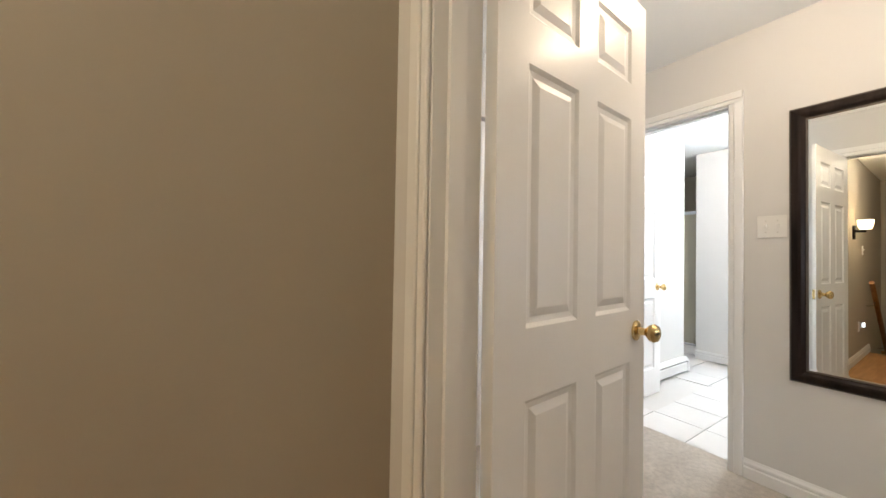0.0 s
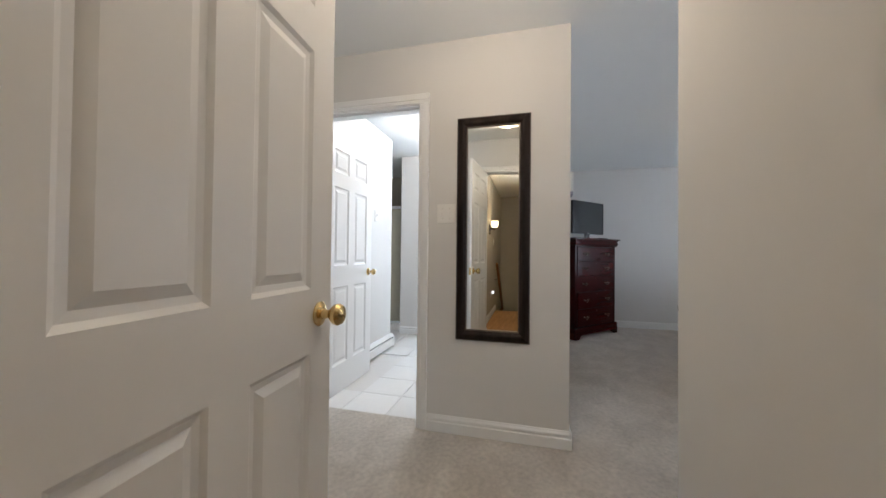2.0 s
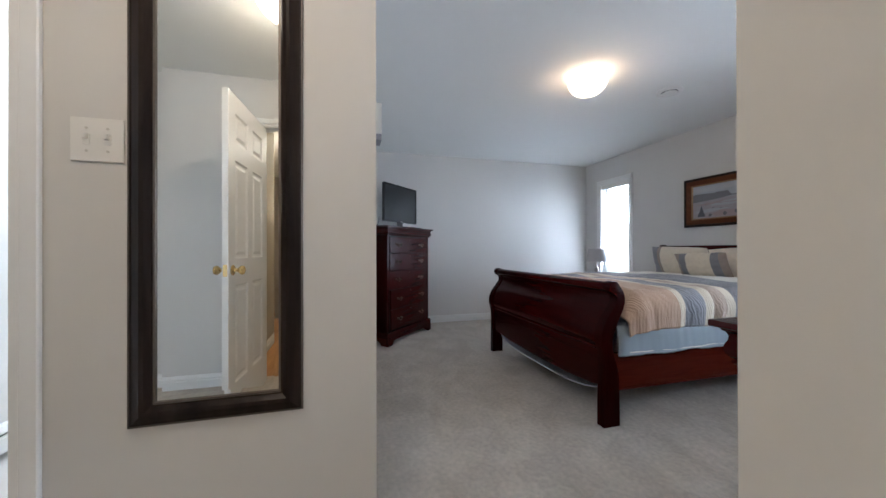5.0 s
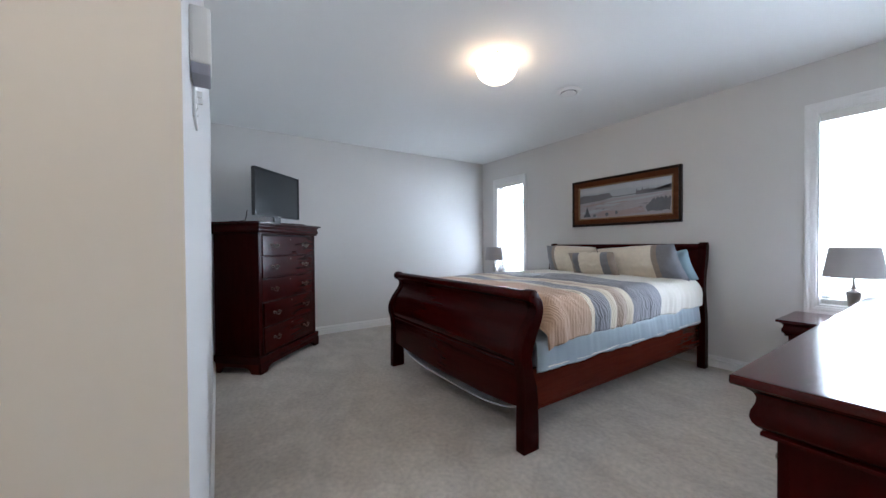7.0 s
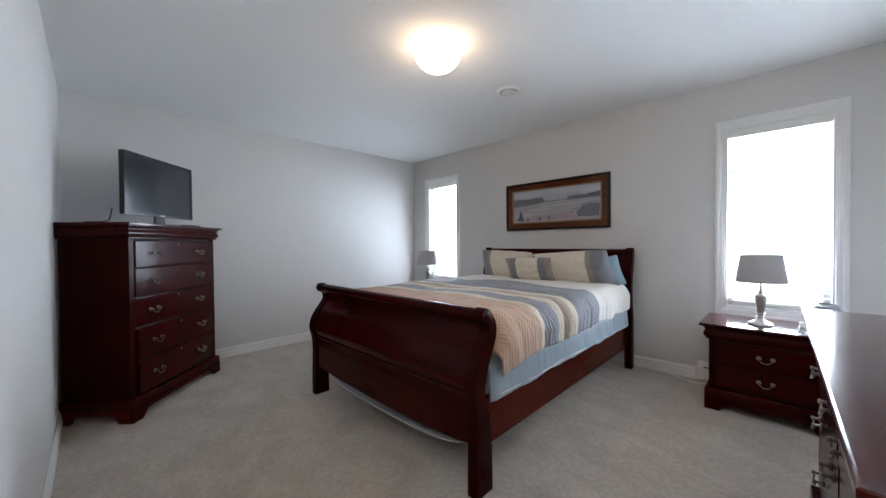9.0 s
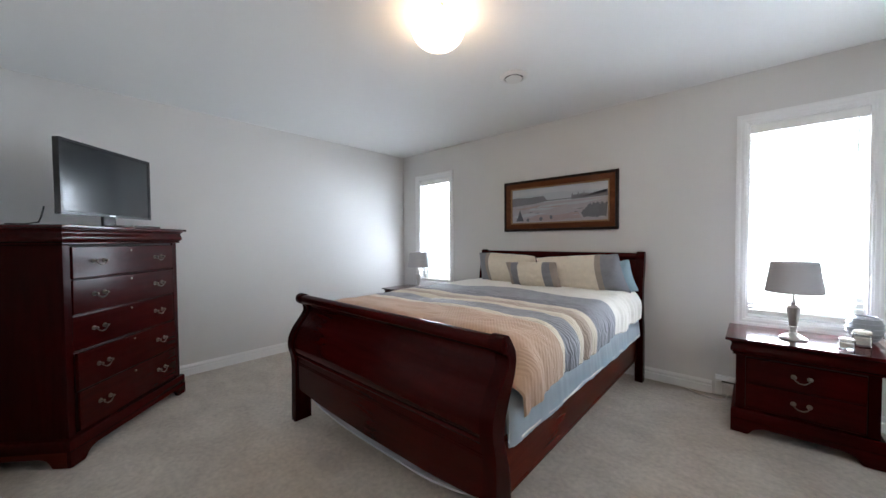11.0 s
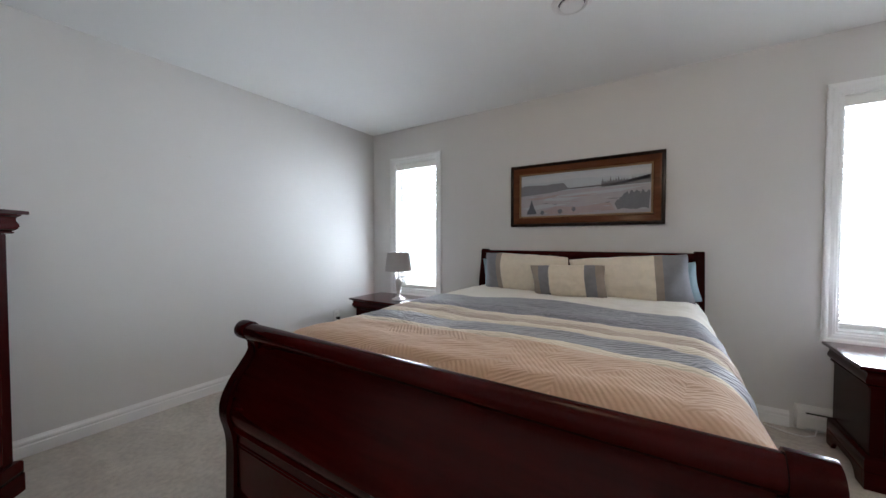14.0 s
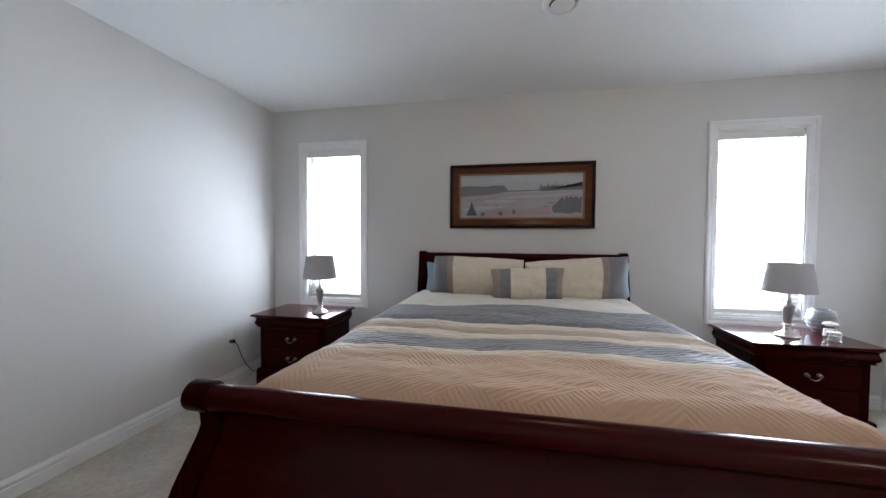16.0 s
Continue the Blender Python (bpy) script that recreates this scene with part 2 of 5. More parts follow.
def quilted(name, colour, lines, depth, rough=0.85, twist=0.6, satin=0.0):
    """Comforter cloth: drifting stitched lines or gathers as relief."""
    m = material(name, colour, rough, bump=0.35, scale=190, vary=0.07, vscale=7, spec=0.2 + satin, dist=0.0015)
    n, l = m.node_tree.nodes, m.node_tree.links
    b = n["Principled BSDF"]
    b.inputs["Sheen Weight"].default_value = 0.15
    tc = n.new("ShaderNodeTexCoord")
    mp = n.new("ShaderNodeMapping")
    mp.inputs["Rotation"].default_value = (0, 0, twist)
    l.new(tc.outputs["Object"], mp.inputs["Vector"])
    w = n.new("ShaderNodeTexWave")
    w.inputs["Scale"].default_value, w.inputs["Distortion"].default_value = lines, 9.0
    w.inputs["Detail"].default_value, w.inputs["Detail Scale"].default_value = 2.0, 0.9
    l.new(mp.outputs[0], w.inputs["Vector"])
    bp = n.new("ShaderNodeBump")
    bp.inputs["Strength"].default_value, bp.inputs["Distance"].default_value = 0.55, depth
    l.new(w.outputs[0], bp.inputs["Height"])
    l.new(b.inputs["Normal"].links[0].from_socket, bp.inputs["Normal"])
    l.new(bp.outputs[0], b.inputs["Normal"])
    return m


Q_WHITE = quilted("cream_cotton", (0.74, 0.71, 0.64), 5, 0.001)
Q_BLUE = quilted("slate_cloth", BLUEC, 16, 0.006, 0.6, 1.2, 0.2)
Q_RUCHE = quilted("ruched_slate", (0.20, 0.20, 0.225), 26, 0.008, 0.6, 1.5, 0.2)
Q_CREAM = quilted("cream_band_cloth", (0.66, 0.59, 0.47), 18, 0.003, 0.8, 1.57)
Q_TAUPE = quilted("taupe_band_cloth", (0.45, 0.355, 0.28), 22, 0.004, 0.8, 1.57)


def herringbone_quilt(name, colour):
    """Quilting in patches: each patch has its own slant of close parallel ridges."""
    m = quilted(name, colour, 6, 0.0015, 0.85, 0.7)
    n, l = m.node_tree.nodes, m.node_tree.links
    b = n["Principled BSDF"]
    tc = n.new("ShaderNodeTexCoord")
    cells = n.new("ShaderNodeTexVoronoi")
    cells.inputs["Scale"].default_value = 6.0
    l.new(tc.outputs["Object"], cells.inputs["Vector"])
    pick = n.new("ShaderNodeSeparateColor")
    l.new(cells.outputs["Color"], pick.inputs[0])
    step = n.new("ShaderNodeMath")
    step.operation = "GREATER_THAN"
    step.inputs[1].default_value = 0.5
    l.new(pick.outputs[0], step.inputs[0])
    waves = []
    for turn in (0.95, -0.55):
        mp = n.new("ShaderNodeMapping")
        mp.inputs["Rotation"].default_value = (0, 0, turn)
        l.new(tc.outputs["Object"], mp.inputs["Vector"])
        w = n.new("ShaderNodeTexWave")
        w.bands_direction = "Y"
        w.inputs["Scale"].default_value, w.inputs["Distortion"].default_value = 21.0, 1.6
        w.inputs["Detail"].default_value, w.inputs["Detail Scale"].default_value = 1.0, 1.5
        l.new(mp.outputs[0], w.inputs["Vector"])
        waves.append(w)
    mix = n.new("ShaderNodeMix")
    l.new(step.outputs[0], mix.inputs[0])
    l.new(waves[0].outputs[1], mix.inputs[2])
    l.new(waves[1].outputs[1], mix.inputs[3])
    bp = n.new("ShaderNodeBump")
    bp.inputs["Strength"].default_value, bp.inputs["Distance"].default_value = 0.45, 0.003
    l.new(mix.outputs[0], bp.inputs["Height"])
    l.new(b.inputs["Normal"].links[0].from_socket, bp.inputs["Normal"])
    l.new(bp.outputs[0], b.inputs["Normal"])
    return m


Q_TAN = herringbone_quilt("tan_quilt_cloth", TANC)
SHAM_A = striped_cloth("sham_cloth", 0, [(-0.40, BLUEC), (-0.20, TAUPEC), (-0.155, CREAMC)], scale=160)
CUSHIONCLOTH = striped_cloth("cushion_cloth", 0, [(-0.28, TAUPEC), (-0.185, BLUEC), (-0.115, CREAMC), (0.115, BLUEC), (0.185, TAUPEC)], scale=160)
BLUEPILLOW = material("blue_pillow_cloth", (0.26, 0.36, 0.42), 0.7, bump=0.3, scale=160, vary=0.06)
CORK = material("rope_candle", (0.72, 0.68, 0.60), 0.7, bump=0.3, scale=80)
SILVERWEAVE = material("woven_silver", (0.30, 0.31, 0.32), 0.4, 0.5, bump=0.5, scale=60, vary=0.25)
GRASS = material("grass", (0.07, 0.12, 0.035), 0.9, bump=0.5, scale=40, vary=0.4, vscale=0.4)


# ---- geometry helpers ----
def part(name, bm, mat, parent=None, label="", smooth=False, place=None):
    """Links a bmesh as one mesh object, under a thing or a part where one is given."""
    me = bpy.data.meshes.new(name)
    bmesh.ops.recalc_face_normals(bm, faces=bm.faces[:])
    bm.to_mesh(me)
    bm.free()
    for m in (mat if isinstance(mat, (list, tuple)) else [mat]):
        me.materials.append(m)
    if smooth:
        me.polygons.foreach_set("use_smooth", [True] * len(me.polygons))
        me.set_sharp_from_angle(angle=radians(35))
    ob = new(name, me)
    if parent is not None:
        ob.parent = parent
    if place is not None:
        ob.matrix_basis = place
    if label:
        ob["label"] = label
    return ob


def thing(name, m, label, category, group=""):
    ob = new(name)
    ob.empty_display_size = 0.1
    ob.matrix_basis = m
    return tagged(ob, label, category, group)


def add_box(bm, x0, x1, y0, y1, z0, z1, bevel=0.0, segs=2):
    vs = [bm.verts.new((x, y, z)) for x in (x0, x1) for y in (y0, y1) for z in (z0, z1)]
    fs = [bm.faces.new([vs[i] for i in f]) for f in ((0, 1, 3, 2), (4, 6, 7, 5), (0, 4, 5, 1), (2, 3, 7, 6), (0, 2, 6, 4), (1, 5, 7, 3))]
    if bevel:
        es = list({e for f in fs for e in f.edges})
        bmesh.ops.bevel(bm, geom=es, offset=bevel, segments=segs, affect="EDGES", profile=0.7)
    return bm


def boxes(*items, bevel=0.0, segs=2):
    bm = bmesh.new()
    for it in items:
        add_box(bm, *it, bevel=bevel, segs=segs)
    return bm


def prism(bm, outline, axis, a, b):
    """Extrudes a closed outline of (u, v) along an axis from a to b. The outline's u, v are the two other axes in order."""
    def at(u, v, w):
        return (w, u, v) if axis == 0 else (u, w, v) if axis == 1 else (u, v, w)
    lo, hi = [bm.verts.new(at(u, v, a)) for u, v in outline], [bm.verts.new(at(u, v, b)) for u, v in outline]
    n = len(outline)
    for i in range(n):
        bm.faces.new((lo[i], lo[(i + 1) % n], hi[(i + 1) % n], hi[i]))
    bm.faces.new(lo[::-1])
    bm.faces.new(hi)
    return bm


def lathe(bm, outline, segs=24, cx=0.0, cy=0.0, squash=1.0):
    """Turns an outline of (radius, z) round the upright line through cx, cy."""
    rings = []
    for r, z in outline:
        if r < 1e-5:
            rings.append([bm.verts.new((cx, cy, z))])
        else:
            rings.append([bm.verts.new((cx + r * math.cos(2 * math.pi * i / segs), cy + squash * r * math.sin(2 * math.pi * i / segs), z)) for i in range(segs)])
    for a, b in zip(rings, rings[1:]):
        for i in range(segs):
            j = (i + 1) % segs
            quad = [a[i % len(a)], a[j % len(a)], b[j % len(b)], b[i % len(b)]]
            quad = list(dict.fromkeys(quad))
            if len(quad) > 2:
                bm.faces.new(quad)
    for r in (rings[0], rings[-1]):
        if len(r) > 2:
            bm.faces.new(r)
    return bm


def tube(bm, path, radius, segs=8):
    pts = [Vector(p) for p in path]
    rings = []
    for i, p in enumerate(pts):
        d = (pts[min(i + 1, len(pts) - 1)] - pts[max(i - 1, 0)]).normalized()
        u = d.orthogonal().normalized() if not rings else (rings_u - d * rings_u.dot(d)).normalized()
        rings_u = u
        v = d.cross(u)
        r = radius[i] if isinstance(radius, (list, tuple)) else radius
        rings.append([bm.verts.new(p + r * (math.cos(2 * math.pi * k / segs) * u + math.sin(2 * math.pi * k / segs) * v)) for k in range(segs)])
    for a, b in zip(rings, rings[1:]):
        for k in range(segs):
            bm.faces.new((a[k], a[(k + 1) % segs], b[(k + 1) % segs], b[k]))
    bm.faces.new(rings[0][::-1])
    bm.faces.new(rings[-1])
    return bm


def frame_loop(bm, w, h, outline, z0=0.0):
    """A mitred picture moulding in the x-z plane, w by h outside, centred on x, its foot at z0. outline: closed (inset, out) with out along -y."""
    n = len(outline)
    corners = [(-1, 0), (1, 0), (1, 1), (-1, 1)]
    rings = []
    for sx, sz in corners:
        rings.append([bm.verts.new((sx * (w / 2 - u), -o, z0 + (h - u if sz else u))) for u, o in outline])
    for a in range(4):
        b = (a + 1) % 4
        for i in range(n):
            j = (i + 1) % n
            bm.faces.new((rings[a][i], rings[a][j], rings[b][j], rings[b][i]))
    return bm


# ---- the building ----
def structure(name, bm, mat, label, **kw):
    return tagged(part(name, bm, mat, **kw), label, name.split("_")[0], kind="structure")


GREIGE = "greige painted plaster wall, matte and clean"
structure("ground", boxes((-60, 60, -80, 60, -0.6, -0.5)), GRASS, "green lawn outside, running out to the trees")
structure("floor", boxes((0.68, 2.87, -3.8, 2.1, -0.12, 0.0), (2.87, 6.6, -3.8, 0.3, -0.12, 0.0)), CARPET, "grey-beige cut pile carpet with trodden marks")
structure("floor_hall", boxes((-2.1, 0.68, -0.3, 1.2, -0.12, -0.012)), OAKFLOOR, "honey oak strip floor in the hallway")
structure("floor_bath", boxes((2.87, 6.6, 0.3, 3.6, -0.12, -0.008)), GROUT, "pale grout bed under the bathroom tiles")
structure("ceiling", boxes((-3.6, 6.7, -3.9, 3.7, CEIL, CEIL + 0.12)), CEILPAINT, "flat white painted plaster ceiling")
WX0, WX1, WZ0, WZ1 = 2.086, 2.676, 0.635, 2.065      # the opening of the window beside the dresser
VX0, VX1 = 5.592, 6.160                               # the opening of the window in the corner
BACK = -3.596
structure("wall_south", boxes((1.45, WX0, BACK - 0.14, BACK, 0, CEIL), (WX1, VX0, BACK - 0.14, BACK, 0, CEIL), (VX1, 6.65, BACK - 0.14, BACK, 0, CEIL),
                              (WX0, WX1, BACK - 0.14, BACK, 0, WZ0), (WX0, WX1, BACK - 0.14, BACK, WZ1, CEIL),
                              (VX0, VX1, BACK - 0.14, BACK, 0, WZ0), (VX0, VX1, BACK - 0.14, BACK, WZ1, CEIL)), WALL, GREIGE + ", behind the bed")
structure("wall_east", boxes((6.500, 6.65, BACK, 3.7, 0, CEIL)), WALL, GREIGE + ", beside the tall chest")
structure("wall_north", boxes((2.877, 6.500, 0.155, 0.275, 0, CEIL)), WALL, GREIGE + ", between bedroom and bathroom")
structure("wall_west", boxes((1.45, 1.58, BACK, -0.165, 0, CEIL)), WALL, GREIGE + ", behind the dresser")
structure("wall_vestibule", boxes((0.80, 1.824, -0.165, -0.049, 0, CEIL)), WALL, GREIGE + ", inside the entrance")
BY0, BY1, DH = 1.051, 1.871, 2.068                     # bathroom doorway
structure("wall_mirror", boxes((2.757, 2.877, 0.155, BY0, 0, CEIL), (2.757, 2.877, BY0, BY1, DH, CEIL), (2.757, 2.877, BY1, 1.97, 0, CEIL)), WALL, GREIGE + ", carrying the long mirror")
EY0, EY1 = 0.125, 0.915                                # bedroom entrance
structure("wall_entry", boxes((0.68, 0.80, -0.165, EY0, 0, CEIL), (0.68, 0.80, EY0, EY1, DH, CEIL), (0.68, 0.80, EY1, 2.09, 0, CEIL)), WALL, GREIGE + ", round the bedroom doorway")
CX0, CX1 = 1.325, 2.705                                  # closet opening
structure("wall_closet", boxes((0.80, CX0, 1.97, 2.09, 0, CEIL), (CX0, CX1, 1.97, 2.09, 2.04, CEIL), (CX1, 2.757, 1.97, 2.09, 0, CEIL)), WALL, GREIGE + ", round the closet opening")
structure("wall_closet_back", boxes((0.8, 2.877, 2.65, 2.75, 0, CEIL), (0.8, 0.9, 2.09, 2.65, 0, CEIL), (2.777, 2.877, 2.09, 2.65, 0, CEIL)), WALL, GREIGE + ", inside the closet")
structure("floor_closet", boxes((0.8, 2.8, 2.1, 2.7, -0.12, 0)), CARPET, "grey-beige carpet inside the closet")
structure("wall_hall_north", boxes((-3.5, 0.68, 1.06, 1.18, -2.0, CEIL)), HALLPAINT, "warm tan painted hallway wall")
structure("wall_hall_south", boxes((-3.5, 0.68, -0.285, -0.165, -2.0, CEIL)), HALLPAINT, "warm tan painted hallway wall facing the sconce")
structure("wall_hall_end", boxes((-3.4, -3.3, -0.165, 1.06, -2.0, CEIL)), HALLPAINT, "warm tan painted wall beyond the stairs")
structure("wall_bath", boxes((2.877, 4.47, 1.975, 2.095, 0, CEIL)), BATHPAINT, "pale grey bathroom wall beside the door")
structure("wall_bath_return", boxes((4.35, 4.47, 2.095, 3.5, 0, CEIL)), BATHPAINT, "pale grey bathroom return wall")
structure("wall_bath_north", boxes((4.47, 6.5, 3.4, 3.5, 0, CEIL)), BATHPAINT, "pale grey bathroom wall behind the shower")
QY0, QY1, QZ0, QZ1 = 1.05, 1.72, 0.62, 2.06
structure("wall_bath_east", boxes((5.15, 5.27, 0.28, QY0, 0, CEIL), (5.15, 5.27, QY0, QY1, 0, QZ0), (5.15, 5.27, QY0, QY1, QZ1, CEIL), (5.15, 5.27, QY1, 2.12, 0, CEIL)),
          BATHPAINT, "pale grey bathroom wall with the window")


def stairs():
    for i in range(5):
        structure("stair_step", boxes((-2.1 - 0.26 * (i + 1), -2.1 - 0.26 * i, -0.165, 1.06, -0.19 * (i + 1) - 0.04, -0.19 * (i + 1))), OAKFLOOR, "honey oak stair tread going down")
    structure("stair_riser", boxes(*[(-2.1 - 0.26 * i, -2.1 - 0.26 * i + 0.02, -0.165, 1.06, -0.19 * (i + 1), -0.19 * i - 0.013) for i in range(5)]), TRIM, "white painted stair risers")


stairs()
structure("floor_landing", boxes((-3.4, 0.0, -0.3, 1.2, -2.1, -2.0)), OAKFLOOR, "oak floor below the stairs")

BASE = [(0, 0), (0.015, 0), (0.015, 0.058), (0.009, 0.063), (0.009, 0.067), (0.013, 0.072), (0.013, 0.083), (0.006, 0.095), (0.004, 0.102), (0, 0.102)]


def baseboard(x0, y0, x1, y1, nx, ny, label="white moulded baseboard along the wall"):
    """A moulded skirting from one point to another; (nx, ny) points into the room."""
    bm = bmesh.new()
    ends = []
    for x, y in ((x0, y0), (x1, y1)):
        ends.append([bm.verts.new((x + nx * (o + 0.001), y + ny * (o + 0.001), z + 0.001)) for o, z in BASE])
    n = len(BASE)
    for i in range(n):
        j = (i + 1) % n
        bm.faces.new((ends[0][i], ends[0][j], ends[1][j], ends[1][i]))
    bm.faces.new(ends[0])
    bm.faces.new(ends[1][::-1])
    return structure("baseboard", bm, TRIM, label)


for seg in ((2.757, 0.141, 2.757, 0.997, -1, 0), (2.743, 0.155, 6.500, 0.155, 0, -1), (6.500, 0.141, 6.500, BACK, -1, 0), (1.594, BACK, 2.05, BACK, 0, 1), (2.87, BACK, 6.486, BACK, 0, 1),
            (1.58, BACK, 1.58, -0.165, 1, 0), (1.594, -0.165, 1.838, -0.165, 0, -1), (1.824, -0.179, 1.824, -0.035, 1, 0), (0.80, -0.049, 1.838, -0.049, 0, 1), (0.80, -0.035, 0.80, 0.070, 1, 0), (0.80, 0.969, 0.80, 1.956, 1, 0), (0.80, 1.97, 1.325, 1.97, 0, -1),
            (2.705, 1.97, 2.757, 1.97, 0, -1), (0.66, 1.06, -2.1, 1.06, 0, -1), (-2.1, -0.165, 0.66, -0.165, 0, 1), (0.68, 0.969, 0.68, 1.046, -1, 0),
            (3.72, 1.975, 3.82, 1.975, 0, -1), (4.47, 1.99, 4.47, 3.3, 1, 0), (5.15, 0.3, 5.15, 2.12, -1, 0)):
    baseboard(*seg)


def door_casing(face, y0, y1, top, out, label):
    """Trim round a doorway in a wall across x; out is -1 or 1, the way the face looks."""
    w, r = 0.064, 0.006
    y0, y1, top = y0 + 0.018, y1 - 0.018, top - 0.018
    lo, hi = sorted((face + out * 0.001, face + out * 0.018))
    lo2, hi2 = sorted((face + out * 0.001, face + out * 0.012))
    ob = thing("door_casing", pose(0, 0, 0), label, "door casing")
    ob["kind"] = "structure"
    for name, box_a, box_b in (("casing_side", (lo, hi, y0 - w - r, y0 - 0.030, 0.001, top + r), (lo2, hi2, y0 - 0.030, y0 - r, 0.001, top + r)),
                               ("casing_side", (lo, hi, y1 + 0.030, y1 + w + r, 0.001, top + r), (lo2, hi2, y1 + r, y1 + 0.030, 0.001, top + r)),
                               ("casing_head", (lo, hi, y0 - w - r, y1 + w + r, top + 0.030, top + w + r), (lo2, hi2, y0 - w - r, y1 + w + r, top + r, top + 0.030))):
        part(name, boxes(box_a, box_b, bevel=0.003, segs=1), TRIM, ob)
    return ob


def door_jamb(x0, x1, y0, y1, top, stop_lo, stop_hi, label):
    ob = thing("door_jamb", pose(0, 0, 0), label, "door jamb")
    ob["kind"] = "structure"
    t = 0.018
    part("jamb_side", boxes((x0, x1, y0 - 0.004, y0 + t, 0.002, top)), TRIM, ob)
    part("jamb_side", boxes((x0, x1, y1 - t, y1 + 0.004, 0.002, top)), TRIM, ob)
    part("jamb_head", boxes((x0, x1, y0 + t, y1 - t, top - t, top + 0.004)), TRIM, ob)
    part("door_stop", boxes((stop_lo, stop_hi, y0 + t, y0 + t + 0.011, 0.002, top - t), (stop_lo, stop_hi, y1 - t - 0.011, y1 - t, 0.002, top - t),
                            (stop_lo, stop_hi, y0 + t, y1 - t, top - t - 0.011, top - t)), TRIM, ob)
    return ob


door_casing(2.757, BY0, BY1, DH, -1, "white painted casing round the bathroom doorway")
door_casing(2.877, BY0, BY1, DH, 1, "white painted casing on the bathroom side")
door_casing(0.68, EY0, EY1, DH, -1, "white painted casing on the hall side of the bedroom doorway")
door_casing(0.80, EY0, EY1, DH, 1, "white painted casing on the bedroom side of the entrance")
door_jamb(2.757, 2.877, BY0, BY1, DH, 2.790, 2.830, "white painted jamb with door stop, bathroom doorway")
door_jamb(0.68, 0.80, EY0, EY1, DH, 0.715, 0.755, "white painted jamb with door stop, bedroom doorway")


# ---- doors ----
def panel_slab(bm, w, h, t, cols, rows):
    """A moulded door slab, hinge edge at x = 0, face planes at y = -t/2 and t/2, with sunk mouldings round each panel field."""
    xs, zs = [0.0], [0.0]
    for a, b in cols:
        xs += [a, b]
    for a, b in rows:
        zs += [a, b]
    xs.append(w)
    zs.append(h)
    fields = []
    for side in (-1, 1):
        y = side * t / 2
        for i in range(len(xs) - 1):
            for j in range(len(zs) - 1):
                x0, x1, z0, z1 = xs[i], xs[i + 1], zs[j], zs[j + 1]
                if i % 2 and j % 2:
                    steps = [(0.0, 0.0), (0.010, 0.007), (0.024, 0.009), (0.030, 0.009)]
                    rings = []
                    for ins, dep in steps:
                        yy = y - side * dep
                        rings.append([bm.verts.new(p) for p in ((x0 + ins, yy, z0 + ins), (x1 - ins, yy, z0 + ins), (x1 - ins, yy, z1 - ins), (x0 + ins, yy, z1 - ins))])
                    for a, b in zip(rings, rings[1:]):
                        for k in range(4):
                            bm.faces.new((a[k], a[(k + 1) % 4], b[(k + 1) % 4], b[k]))
                    bm.faces.new(rings[-1])
                    fields.append((side, x0 + 0.022, x1 - 0.022, z0 + 0.022, z1 - 0.022))
                else:
                    bm.faces.new([bm.verts.new(p) for p in ((x0, y, z0), (x1, y, z0), (x1, y, z1), (x0, y, z1))])
    for quad in (((0, -t / 2, 0), (0, t / 2, 0), (0, t / 2, h), (0, -t / 2, h)), ((w, -t / 2, 0), (w, t / 2, 0), (w, t / 2, h), (w, -t / 2, h)),
                 ((0, -t / 2, 0), (w, -t / 2, 0), (w, t / 2, 0), (0, t / 2, 0)), ((0, -t / 2, h), (w, -t / 2, h), (w, t / 2, h), (0, t / 2, h))):
        bm.faces.new([bm.verts.new(p) for p in quad])
    bmesh.ops.remove_doubles(bm, verts=bm.verts, dist=0.0001)
    return fields


def field_block(side, x0, x1, z0, z1, t):
    """The raised field of one panel."""
    bm = bmesh.new()
    y0, y1 = side * (t / 2 - 0.0095), side * (t / 2 - 0.002)
    b = 0.022
    lo = [bm.verts.new(p) for p in ((x0, y0, z0), (x1, y0, z0), (x1, y0, z1), (x0, y0, z1))]
    hi = [bm.verts.new(p) for p in ((x0 + b, y1, z0 + b), (x1 - b, y1, z0 + b), (x1 - b, y1, z1 - b), (x0 + b, y1, z1 - b))]
    for k in range(4):
        bm.faces.new((lo[k], lo[(k + 1) % 4], hi[(k + 1) % 4], hi[k]))
    bm.faces.new(hi)
    bm.faces.new(lo[::-1])
    return bm


ROWS_SIX = [(0.22, 0.83), (0.995, 1.61), (1.725, 1.905)]


def knob(parent, x, z, t, both=True):
    for side in ((-1, 1) if both else (-1,)):
        bm = bmesh.new()
        lathe(bm, [(0.0, 0.0), (0.032, 0.0), (0.033, 0.004), (0.028, 0.008), (0.013, 0.012), (0.011, 0.030), (0.018, 0.036), (0.027, 0.046), (0.029, 0.056), (0.024, 0.066), (0.012, 0.071), (0.0, 0.072)], 24)
        bmesh.ops.rotate(bm, verts=bm.verts, matrix=Matrix.Rotation(radians(90 if side < 0 else -90), 3, "X"))
        bmesh.ops.translate(bm, verts=bm.verts, vec=(x, side * t / 2, z))
        part("door_knob", bm, BRASS, parent, "polished brass round knob", smooth=True)


